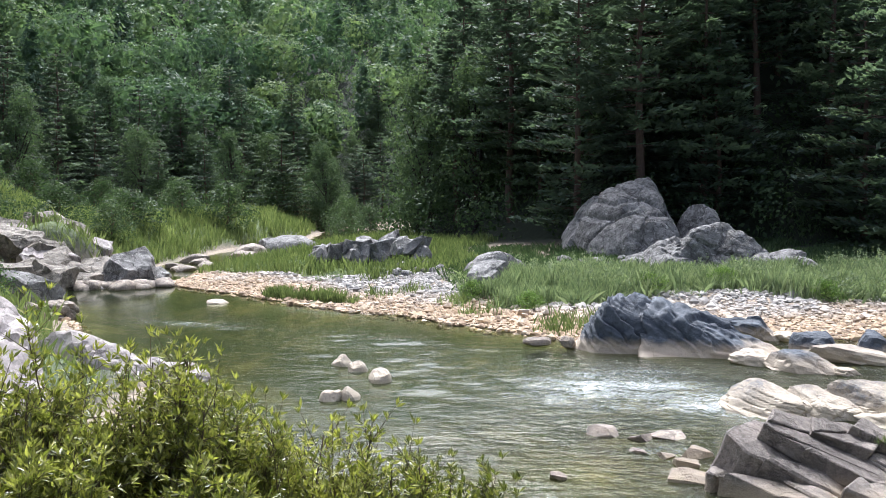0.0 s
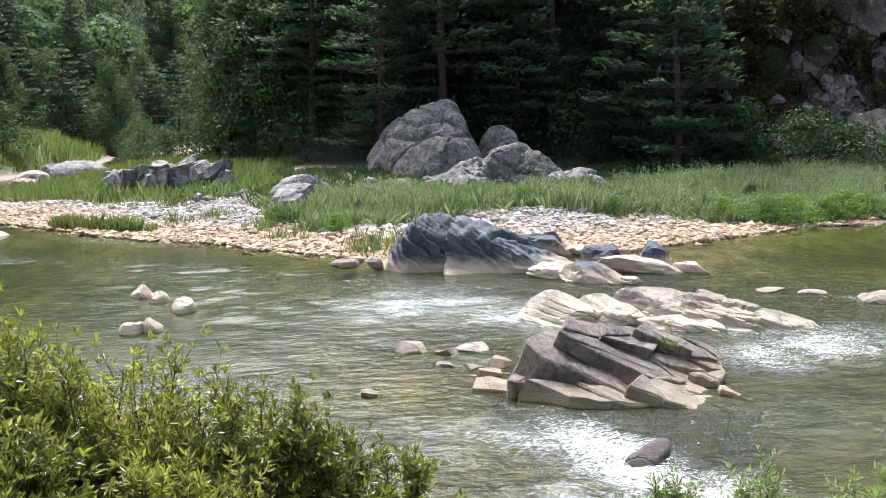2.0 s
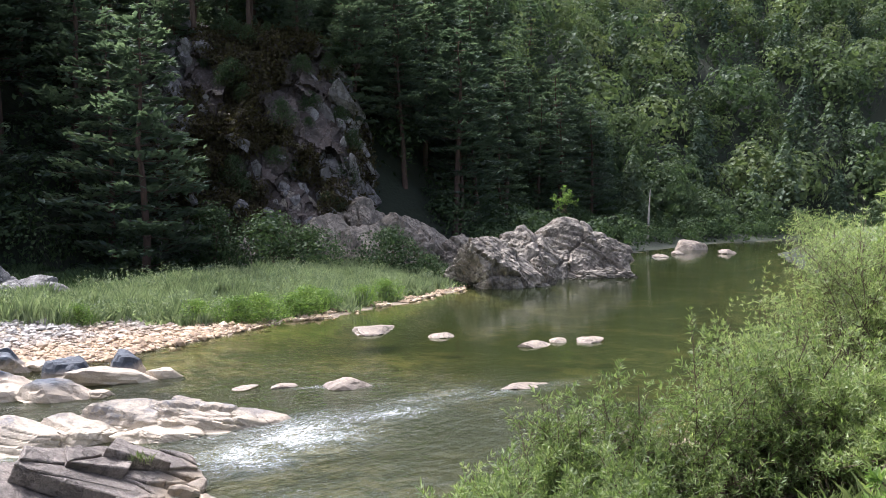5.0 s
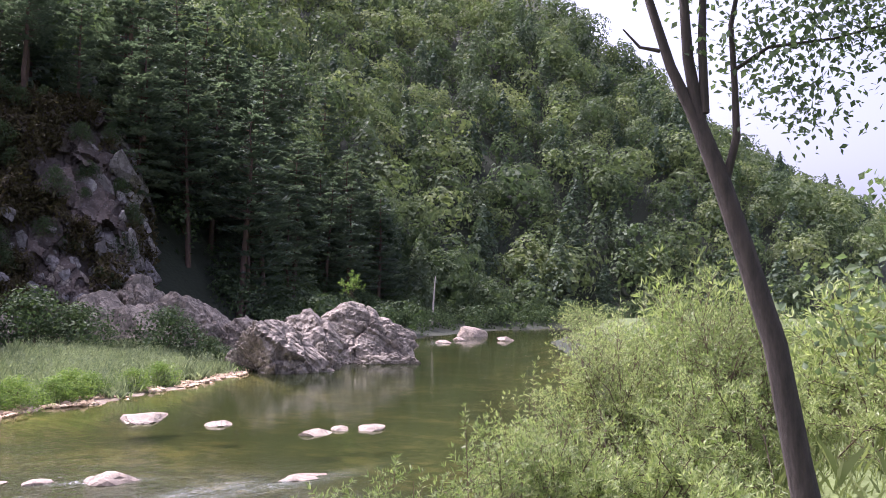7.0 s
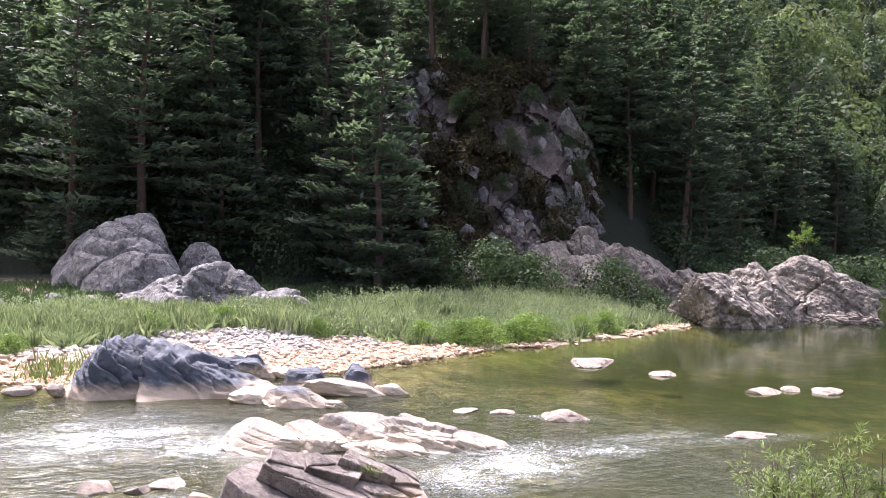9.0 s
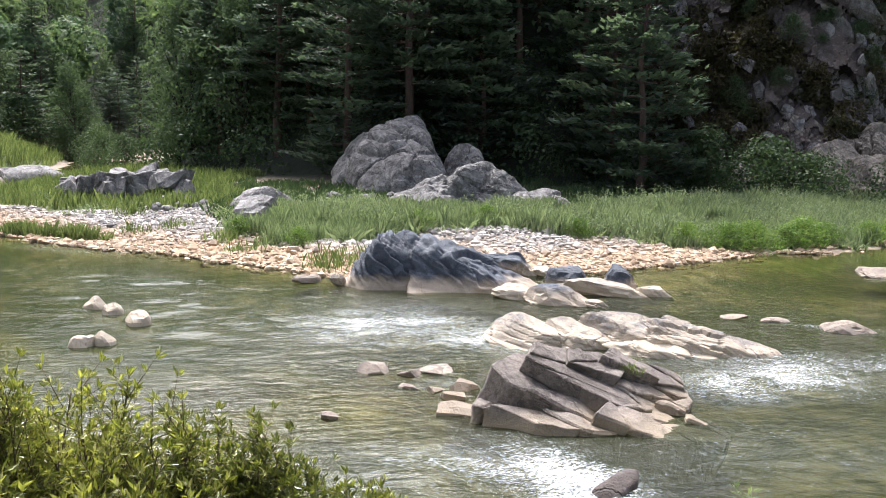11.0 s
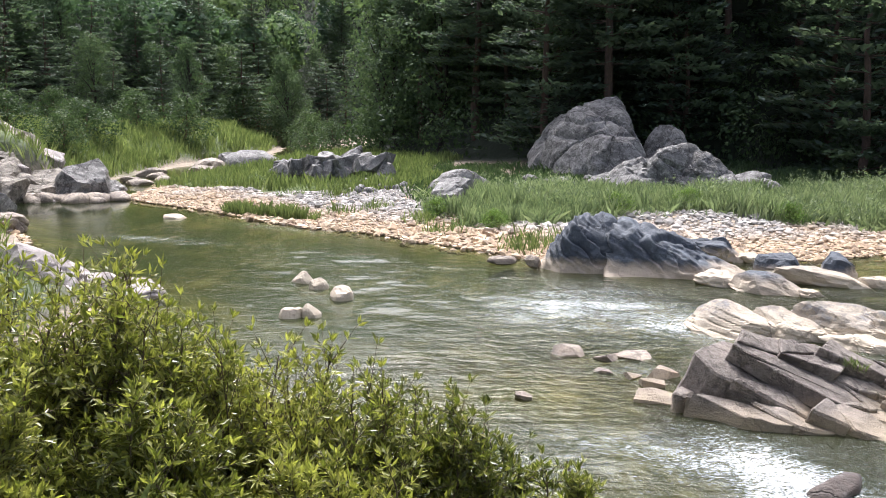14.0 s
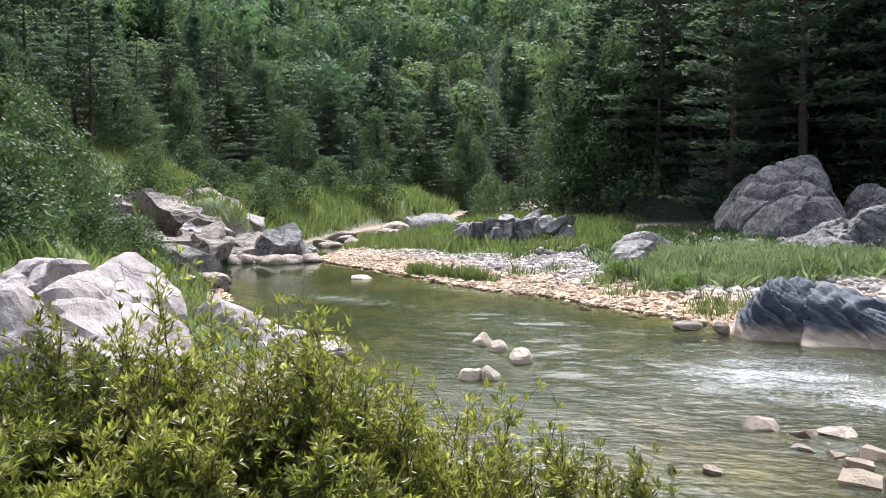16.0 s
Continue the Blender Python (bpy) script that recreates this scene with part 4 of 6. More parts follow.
# outcrops on the far bank
OUTCROP = {}
for seed, at, size, turn, lean, mat_, planes in ((201, (37.2, 31.6, 0), (2.7, 2.0, 3.1), -38, (6, 10), M_LAYER, [(0.2, -0.4, 1, 0.85), (-0.9, -0.5, -0.4, 0.7)]), (202, (46.6, 32.6, 0), (3.5, 2.4, 3.9), -30, (0, 4), M_LAYER, [(0.1, -0.2, 1, 0.86), (-0.5, 0.1, 0.75, 0.9)]),
                                                 (203, (43.0, 33.6, 0), (2.2, 1.5, 2.8), -30, (0, 0), M_LAYER, []), (204, (39.6, 29.9, 0), (0.7, 0.5, 1.5), -20, (0, 0), M_LAYER, []), (205, (46.0, 30.0, 0), (2.0, 0.7, 0.5), -38, (0, 0), M_LAYER, []),
                                                 (206, (37.4, 43.4, 0.5), (3.3, 2.0, 5.0), -38, (0, 6), M_LAYER, [(0.5, -0.3, 0.8, 0.75), (-0.25, -0.3, 0.9, 0.8), (0, -1, 0.2, 0.8)]), (207, (35.6, 40.6, 0.4), (2.7, 1.4, 2.5), -38, (0, 8), M_LAYER, [(0.3, -0.4, 0.85, 0.75), (0, -1, 0.1, 0.8)]), (208, (41.0, 41.2, 0.5), (3.0, 1.7, 3.0), -40, (0, 12), M_LAYER, [(0.5, -0.3, 0.8, 0.7), (0, -1, 0.1, 0.8)]), (211, (34.4, 42.6, 0.4), (2.0, 1.3, 3.2), -38, (0, 6), M_LAYER, [(0.3, -0.4, 0.85, 0.8)]), (212, (43.6, 38.8, 0.4), (2.0, 1.2, 1.8), -38, (0, 10), M_LAYER, [(0.4, -0.3, 0.85, 0.8)]),
                                                 (209, (34.0, 45.2, 1.0), (2.4, 1.3, 4.0), -32, (0, 6), M_LAYER, [(0.3, -0.4, 0.8, 0.7), (0, -1, 0.1, 0.8)]), (210, (29.4, 44.6, 1.0), (1.2, 0.9, 1.5), -20, (0, 0), M_LAYER, [(0.2, -0.5, 0.8, 0.7)])):
    key = 0 if seed in (201, 204) else 1 if seed in (202, 203, 205) else 2
    if key not in OUTCROP:
        OUTCROP[key] = thing("layered_outcrop", ("layered grey-brown boulder undercut at the pool's edge", "tall layered boulder with pale sunlit top by the pool", "broken layered rock ledges at the foot of the cliff")[key], "rock", "outcrops")
    p, f = rock_shape(seed, size, planes=planes, random_planes=5, sub=6 if seed in (201, 202, 206) else 5, rough=0.09, freq=1.8, strata=((0.50, 0.25, 0.83), 0.24, 0.13), power=30, blocks=34, block_depth=0.12, crack_depth=0.08)
    b = part("rock_block", mesh_of("rock_block", p, f, mat_, False), OUTCROP[key])
    b.matrix_local = pose(*at, lean[0], lean[1], turn)

# left bank
def ground_height(x, y):
    return float(land(np.array([float(x)]), np.array([float(y)]))[0][0])


PINK = "pale pinkish sunlit boulder on the river bank"
for seed, at, size, turn, lean, mat_, label in ((221, (-7.65, 12.2, 0.85), (1.55, 1.4, 1.9), 20, (0, 14), M_PINK, PINK), (222, (-7.9, 10.3, 0.9), (0.9, 0.9, 1.55), 0, (0, 10), M_PINK, PINK), (223, (-8.2, 18.6, 0), (1.2, 0.9, 0.95), 25, (0, 20), M_PINK, PINK),
                                               (224, (-6.2, 18.9, 0), (0.7, 0.5, 0.35), 0, (0, 0), M_PINK, PINK), (225, (-7.1, 18.4, 0), (0.9, 0.6, 0.6), 20, (0, 14), M_PINK, PINK), (226, (-9.4, 13.6, 1.2), (1.3, 1.0, 1.5), 0, (0, 0), M_PINK, PINK),
                                               (227, (-16.1, 32.9, 0), (1.1, 0.8, 1.35), 20, (0, -12), M_GRAY, "dark grey pointed rock at the water's edge"), (228, (-13.5, 28.6, 0), (1.0, 0.7, 0.55), 0, (0, 0), M_WETSTONE, "cream flat rock at the water's edge"),
                                               (329, (-19.6, 38.6, 'g'), (1.38, 0.94, 1.26), -5, (-2, -8), M_LAYER, "jagged grey outcrop on the bank"), (330, (-18.2, 39.2, 'g'), (1.50, 1.02, 1.38), 26, (0, 16), M_LAYER, "jagged grey outcrop on the bank"), (331, (-16.6, 39.6, 'g'), (1.38, 0.94, 1.26), -11, (-5, -10), M_LAYER, "jagged grey outcrop on the bank"), (332, (-15.5, 40.2, 'g'), (1.25, 0.85, 1.15), -19, (0, 4), M_LAYER, "jagged grey outcrop on the bank"), (333, (-20.8, 37.6, 'g'), (1.25, 0.85, 1.15), 28, (-6, 0), M_LAYER, "jagged grey outcrop on the bank"), (334, (-17.4, 38.2, 'g'), (1.00, 0.68, 0.92), 13, (2, 9), M_LAYER, "jagged grey outcrop on the bank"), (335, (-19.0, 40.6, 'g'), (1.50, 1.02, 1.38), -3, (6, -3), M_LAYER, "jagged grey outcrop on the bank"), (336, (-16.9, 41.2, 'g'), (1.38, 0.94, 1.26), -14, (-2, -1), M_LAYER, "jagged grey outcrop on the bank"), (337, (-21.6, 39.6, 'g'), (1.25, 0.85, 1.15), -19, (4, 2), M_LAYER, "jagged grey outcrop on the bank"), (338, (-18.9, 37.2, 'g'), (0.88, 0.59, 0.80), -3, (-3, -4), M_LAYER, "jagged grey outcrop on the bank"),
                                               (233, (-14.6, 39.9, 0), (1.3, 0.8, 1.55), 35, (0, 24), M_GRAY, "long blue-grey slab sloping into the water"), (234, (-13.7, 40.3, 0), (0.6, 0.5, 0.6), 0, (0, 0), M_GRAY, "long blue-grey slab sloping into the water"),
                                               (235, (-17.5, 37.4, 0.1), (0.8, 0.6, 0.8), 0, (0, 0), M_LAYER, "jagged grey outcrop on the bank")):
    if at[2] == "g":
        at = (at[0], at[1], float(land(np.array([at[0]]), np.array([at[1]]))[0][0]) - 0.1)
    if 329 <= seed <= 338 or seed in (233, 234, 235, 227):
        p, f = hewn(seed, tuple(1.25 * c for c in size), 15, 0.09, 3, 0.04, 0.6, (0.2, -0.3, 1))
        ob = thing("bank_rock", label, "rock", "bank rocks", mesh_of("bank_rock", p, f, mat_))
        ob.matrix_world = pose(*at, *lean, turn)
        continue
    rock("bank_rock", label, at, size, mat_, seed, turn, lean, sub=5, rough=0.06, group="bank rocks", strata=((0.5, 0.2, 0.85), 0.34, 0.05 if mat_ is M_PINK else 0.16), random_planes=7, power=50, blocks=7 if seed in (221, 222, 223, 226) else 18, block_depth=0.05 if seed in (221, 222, 223, 226) else 0.10, smooth=False)
r_ = np.random.default_rng(91)
for k in range(34):
    x, y = r_.uniform(-25.5, -15.5), r_.uniform(38.5, 46.5)
    y += 0.35 * (-19 - x) * (x < -19)
    s_ = r_.uniform(0.4, 1.0)
    p, f = hewn(900 + k, (1.8 * s_, 1.1 * s_, 1.25 * s_), 15, 0.09, 3, 0.04, 0.6, (0.2, -0.3, 1))
    ob = thing("bank_rock", "jagged grey outcrop on the bank", "rock", "bank rocks", mesh_of("bank_rock", p, f, M_PINK if k % 2 else M_LAYER))
    ob.matrix_world = pose(x, y, ground_height(x, y) - 0.15, r_.uniform(-6, 6), r_.uniform(8, 24), r_.uniform(-30, 30))
for k in range(44):
    x = -21.5 + 8.2 * k / 43 + rng.uniform(-0.4, 0.4)
    y = 38.6 + 1.6 * k / 43 + rng.uniform(-1.4, 0.2) - (1.6 if k < 14 else 0.6)
    s = rng.uniform(0.25, 0.62)
    rock("shore_stone", "pale cream stone at the water's edge", (x, y, 0.02), (s, s * 0.8, s * 0.6), M_WETSTONE, 240 + k % 8, k * 53, sub=2, random_planes=9, group="shore stones")


# ---- cliff in the wood ----
def build_cliff():
    nu, nv = 190, 170
    u, v = np.meshgrid(np.linspace(0, 1, nu), np.linspace(0, 1, nv))
    u, v = u.ravel(), v.ravel()
    ax, ay, bx, by = 25.0, 50.8, 40.5, 42.5
    dx, dy = bx - ax, by - ay
    ln = math.hypot(dx, dy)
    nx, ny = -dy / ln, dx / ln
    depth = np.interp(v, [0, 0.2, 0.5, 0.75, 1.0], [-1.6, -0.5, 2.0, 5.5, 17.0])
    z = np.interp(v, [0, 0.2, 0.5, 0.75, 1.0], [0.8, 5.0, 10.5, 16.5, 20.0])
    side = 6.0 * np.abs(2 * u - 1) ** 4
    p = np.stack([ax + dx * u + nx * (depth + side), ay + dy * u + ny * (depth + side), z - 0.5 * side], 1)
    a = np.array([-0.75, 0.0, 0.66])
    t = p @ a / 0.9 + 0.8 * fractal(p, 0.25, 3, 3)
    level = np.random.default_rng(5).uniform(-1, 1, 128)[np.floor(t).astype(int) % 128]
    t2 = p @ np.array([0.4, 0.3, 0.85]) / 1.5 + 0.7 * fractal(p, 0.3, 8, 3)
    level2 = np.random.default_rng(6).uniform(-1, 1, 128)[np.floor(t2).astype(int) % 128]
    seeds = np.random.default_rng(8).uniform((24, 40, 0), (44, 62, 18), (1500, 3))
    stretch = np.array([1.25, 1.0, 0.55])
    cell = np.concatenate([np.argmin(((c[:, None] - seeds[None]) * stretch) ** 2 @ np.ones(3), 1) for c in np.array_split(p + 0.3 * fractal(p, 0.9, 4, 3)[:, None], 120)])
    away = np.random.default_rng(10).normal(size=(1500, 3)) * 0.28
    facet = ((p - seeds[cell]) * away[cell]).sum(1) + np.random.default_rng(9).uniform(-0.45, 0.45, 1500)[cell]
    off = 0.25 * level + 0.3 * level2 + 0.35 * fractal(p, 0.4, 12, 5) + np.clip(facet, -0.8, 0.8)
    p[:, 0] -= nx * off
    p[:, 1] -= ny * off
    i = (np.arange(nv - 1)[:, None] * nu + np.arange(nu - 1)).ravel()
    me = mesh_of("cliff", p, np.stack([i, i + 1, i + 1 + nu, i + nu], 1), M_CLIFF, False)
    face = thing("cliff", "dark jagged cliff face with pale fractured rock slabs in the wood", "cliff", "", me, kind="structure")
    # pale slabs standing out of it, in three runs: the upper left edge, the right edge and a band above the foot
    r = np.random.default_rng(12)
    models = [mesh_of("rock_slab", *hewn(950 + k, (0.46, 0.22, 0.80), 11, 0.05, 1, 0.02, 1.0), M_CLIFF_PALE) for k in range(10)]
    for k in range(300):
        run = r.random()
        if run < 0.28:
            cu, cv = 0.17 + r.normal(0, 0.06), r.uniform(0.42, 0.80)
        elif run < 0.58:
            cu, cv = 0.86 + r.normal(0, 0.07), r.uniform(0.18, 0.72)
        else:
            cu, cv = r.uniform(0.08, 0.95), abs(r.normal(0.14, 0.14))
        i = int(np.clip(cv, 0.01, 0.99) * (nv - 1)) * nu + int(np.clip(cu, 0.01, 0.99) * (nu - 1))
        b = part("rock_slab", models[k % 10], face)
        b.matrix_local = pose(*p[i], r.normal(0, 18), r.normal(-28, 14), r.uniform(-60, 10)) @ Matrix.Diagonal((*(r.gamma(5, 0.15) * r.uniform(0.8, 1.2, 3)), 1))
    return p.reshape(nv, nu, 3)


CLIFF = build_cliff()


# ---- plants ----
def unit(v):
    return v / (np.linalg.norm(v, axis=-1, keepdims=True) + 1e-9)


def tube(pts, radii, sides=6):
    pts, radii = np.asarray(pts, float), np.asarray(radii, float)
    t = unit(np.gradient(pts, axis=0))
    ref = np.array([1.0, 0, 0]) if abs(t[0][2]) > 0.8 else np.array([0, 0, 1.0])
    s = unit(np.cross(t, ref))
    b = np.cross(t, s)
    ang = np.linspace(0, 2 * math.pi, sides, endpoint=False)
    v = pts[:, None] + radii[:, None, None] * (np.cos(ang)[None, :, None] * s[:, None] + np.sin(ang)[None, :, None] * b[:, None])
    n = len(pts)
    i = np.arange(n - 1)[:, None] * sides
    j = np.arange(sides)
    f = np.stack([i + j, i + (j + 1) % sides, i + sides + (j + 1) % sides, i + sides + j], -1).reshape(-1, 4)
    return v.reshape(-1, 3), f


def joined(pieces):
    vs, fs, k = [], [], 0
    for v, f in pieces:
        vs.append(v)
        fs.append(f + k)
        k += len(v)
    return np.vstack(vs), np.vstack(fs)


def leaf_quads(c, d, length, width, r, fold=0.15, flat=0.0, facing=None):
    """Pointed leaves at c along d. flat: 0 any roll, 1 lying level."""
    n = len(c)
    side = r.normal(size=(n, 3))
    if flat:
        side = (1 - flat) * side + flat * 2.0 * np.cross(d, [0, 0, 1.0])
    if facing is not None:
        side = 0.45 * side + np.cross(d, facing)
    side = unit(np.cross(np.cross(d, side), d))
    up = np.cross(side, d)
    length, width = np.broadcast_to(length, n)[:, None], np.broadcast_to(width, n)[:, None]
    mid = c + d * length * 0.45
    v = np.stack([c, mid + side * width * 0.5 + up * width * fold, c + d * length, mid - side * width * 0.5 + up * width * fold], 1)
    return v.reshape(-1, 3), np.arange(4 * n).reshape(-1, 4)


def conifer(seed, height, spread, start, whorls, density, leaf):
    """Trunk and needle arrays of a pine: level feathery boughs in tiers."""
    r = np.random.default_rng(seed)
    zs = np.linspace(0, height, 9)
    bend = np.cumsum(r.normal(0, 0.012 * height, (9, 2)), 0) * 0.5
    axis = np.column_stack([bend, zs])
    wood = [tube(axis, np.interp(zs, [0, height], [0.014 * height + 0.05, 0.02]), 6)]
    cs, ds = [], []
    for k in range(whorls):
        f = k / (whorls - 1)
        z = height * (start + (1 - start) * f)
        base = np.array([np.interp(z, zs, axis[:, 0]), np.interp(z, zs, axis[:, 1]), z])
        reach = spread * (1 - f) ** 0.6 * (0.6 + 0.4 * min(1, f * 5 + 0.3)) + 0.3
        for a in r.uniform(0, 2 * math.pi) + np.arange(5) * 2 * math.pi / 5 + r.normal(0, 0.35, 5):
            L = reach * r.uniform(0.55, 1.15)
            rise = r.uniform(-0.10, 0.22)
            tip = np.array([math.cos(a), math.sin(a), rise])
            wood.append(tube([base, base + tip * L * 0.5, base + tip * L * 0.95 + [0, 0, 0.04 * L]], [0.03, 0.018, 0.006], 3))
            m = max(4, int(density * L))
            s = r.uniform(0.25, 1.0, m) ** 0.8
            w = 0.34 * L * (1.15 - s)
            perp = np.array([-math.sin(a), math.cos(a), 0])
            c = base + tip * (s * L)[:, None] + perp * (r.normal(0, 1, m) * w)[:, None] + r.normal(0, 0.07, (m, 3))
            cs.append(c)
            ds.append(unit(tip + perp * r.normal(0, 0.9, m)[:, None] + [0, 0, 0.25] + r.normal(0, 0.3, (m, 3))))
    c, d = np.vstack(cs), np.vstack(ds)
    size = leaf * r.uniform(0.7, 1.35, len(c))
    return joined(wood), leaf_quads(c - d * size[:, None] * 0.4, d, size, size * 0.5, r, 0.12, 0.65)


def broadleaf(seed, height, spread, lobes, per_lobe, leaf, stem=0.3):
    """Trunk, limbs and leaf arrays of a rounded broadleaf tree or shrub."""
    r = np.random.default_rng(seed)
    zs = np.linspace(0, height * 0.75, 6)
    axis = np.column_stack([np.cumsum(r.normal(0, 0.02 * height, (6, 2)), 0), zs])
    wood = [tube(axis, np.interp(zs, [0, zs[-1]], [0.014 * height + 0.02, 0.02]), 6)]
    cs, ds, ns = [], [], []
    for k in range(lobes):
        a, f = k * 2.4 + r.uniform(-0.4, 0.4), (k + 0.5) / lobes
        out = spread * (0.75 * math.sin(math.pi * min(1, 0.25 + 0.8 * f))) * r.uniform(0.5, 1.0)
        c0 = np.array([math.cos(a) * out, math.sin(a) * out, height * (stem + (0.95 - stem) * f)])
        rad = spread * r.uniform(0.42, 0.62) * (1.1 - 0.35 * f)
        q = np.array([np.interp(c0[2] * 0.6, zs, axis[:, 0]), np.interp(c0[2] * 0.6, zs, axis[:, 1]), c0[2] * 0.6])
        wood.append(tube([q, (q + c0) / 2 + [0, 0, 0.1], c0], [0.008 * height, 0.006 * height, 0.008], 4))
        n = unit(r.normal(size=(per_lobe, 3)))
        shell = rad * r.uniform(0.55, 1.05, per_lobe) * (1 + 0.3 * vnoise(n * 2.2, 1.0, seed + k))
        cs.append(c0 + n * shell[:, None] * [1, 1, 0.75])
        t_ = np.cross(n, r.normal(size=(per_lobe, 3)))
        ds.append(unit(unit(t_) + n * 0.15 + r.normal(0, 0.25, (per_lobe, 3)) + [0, 0, -0.12]))
        ns.append(n)
    c, d = np.vstack(cs), np.vstack(ds)
    size = leaf * r.uniform(0.6, 1.4, len(c))
    return joined(wood), leaf_quads(c - d * size[:, None] * 0.5, d, size, size * 0.65, r, 0.12, facing=np.vstack(ns))


def tree_thing(name, label, group, wood, leaves, bark_mat, leaf_mat):
    ob = thing(name, label, "tree" if "tree" in name else "shrub", group)
    part("trunk" if "tree" in name else "branchwork", mesh_of("trunk", *wood, bark_mat, True), ob)
    part("crown" if "tree" in name else "foliage", mesh_of("crown", *leaves, leaf_mat), ob)
    return ob


def ground_z(x, y):
    return float(land(np.array([float(x)]), np.array([float(y)]))[0][0])


class Wood:
    """Places copies of a few model trees; the models stand at the first places."""

    def __init__(self, models):
        self.models, self.used = models, [False] * len(models)

    def put(self, k, x, y, scale=1.0, sink=0.15, squeeze=1.0):
        ob = self.models[k]
        m = pose(x, y, ground_z(x, y) - sink, rng.uniform(-2, 2), rng.uniform(-2, 2), rng.uniform(0, 360)) @ Matrix.Diagonal((scale * squeeze, scale * squeeze, scale, 1))
        if not self.used[k]:
            self.used[k] = True
            ob.matrix_world = m
            return ob
        made = copy_thing(ob, Matrix())
        made.matrix_basis = m
        return made


PINE_ARR = [conifer(300 + k, h, s, st, w, dn, 0.40) for k, (h, s, st, w, dn) in enumerate(((13, 3.8, 0.08, 19, 24), (15, 3.4, 0.30, 18, 26), (11, 3.7, 0.03, 18, 24), (14, 3.4, 0.42, 15, 28)))]
BROAD_ARR = [broadleaf(320 + k, h, s, l, n, 0.22, st) for k, (h, s, l, n, st) in enumerate(((10, 3.4, 15, 330, 0.18), (12, 3.2, 16, 330, 0.25), (8, 3.2, 13, 330, 0.12)))]
PINES = Wood([tree_thing("pine_tree", "dark green pine with a reddish bare trunk on the slope", "trees of the wood", *a, M_BARK_RED, M_PINE) for a in PINE_ARR])
BROADS = Wood([tree_thing("broadleaf_tree", "green broadleaf tree with a rounded uneven crown", "trees of the wood", *a, M_BARK, M_BROAD) for a in BROAD_ARR])


def scatter(area, step, keep, seed):
    """Jittered places in the box area = (x0, x1, y0, y1) where keep(x, y) holds."""
    r = np.random.default_rng(seed)
    x, y = np.meshgrid(np.arange(area[0], area[1], step), np.arange(area[2], area[3], step))
    x = x.ravel() + r.uniform(-0.42, 0.42, x.size) * step
    y = y.ravel() + r.uniform(-0.42, 0.42, y.size) * step
    ok = keep(x, y)
    return list(zip(x[ok], y[ok]))


def in_cliff(x, y):
    return inside([(25.5, 46), (41, 38), (44, 42), (44, 55), (30, 62)], x, y)


# front rows of the dark wood, singly
for x, y in scatter((-8, 96, 40, 100), 3.7, lambda x, y: (lambda d: (d > 0.5) & (d < 13) & ~in_cliff(x, y))(signed(HILL_MID, x, y)), 11):
    if rng.random() < 0.90:
        PINES.put(int(rng.integers(4)), x, y, rng.uniform(0.8, 1.25))
    else:
        BROADS.put(int(rng.integers(3)), x, y, rng.uniform(0.7, 1.1))
for k, x, y, scale in ((0, 7.4, 50.0, 1.2), (1, 10.4, 48.4, 1.25), (0, 14.2, 48.6, 1.15)):
    PINES.put(k, x, y, scale)
PINES.put(2, 22.3, 43.0, 1.28)
PINES.put(0, 22.0, 46.0, 1.1)
BROADS.put(1, -2.5, 70.0, 1.15)
BROADS.put(0, -1.0, 66.5, 1.0)
BROADS.put(1, 1.5, 62.0, 1.1)
for x, y, z in ((29.0, 55.6, 16.5), (32.0, 54.0, 17.0), (35.2, 52.3, 17.2), (38.4, 50.8, 16.8), (41.4, 47.6, 14.5), (27.0, 55.5, 15.0), (33.5, 56.5, 18.3), (37.0, 54.5, 18.3)):
    PINES.put(int(rng.integers(4)), x, y, rng.uniform(0.55, 0.8), ground_z(x, y) - z)
for x, y in ((30.5, 55), (34, 53), (37.5, 51.5), (41.5, 49), (32, 58), (36, 56.5), (40, 54)):
    PINES.put(int(rng.integers(4)), x, y, rng.uniform(0.7, 0.95))

# trees at the foot of the left slope, singly
for x, y in scatter((-62, 6, 60, 135), 5.0, lambda x, y: (lambda d: (d > -6) & (d < 9) & (signed(HILL_MID, x, y) < -3))(signed(HILL_LEFT, x, y)), 12):
    if rng.random() < 0.55:
        PINES.put(int(rng.integers(3)), x, y, rng.uniform(0.65, 0.95))
    else:
        BROADS.put(int(rng.integers(3)), x, y, rng.uniform(0.7, 1.0))
# trees on the rise over the left bank
for x, y in scatter((-46, -17, 24, 66), 4.6, lambda x, y: (lambda d: (d > 4) & (d < 24) & (np.hypot(x, y) > 34))(signed(RISE_LEFT, x, y)), 13):
    if rng.random() < 0.5:
        PINES.put(int(rng.integers(3)), x, y, rng.uniform(0.6, 0.95))
    else:
        BROADS.put(int(rng.integers(3)), x, y, rng.uniform(0.5, 0.9))


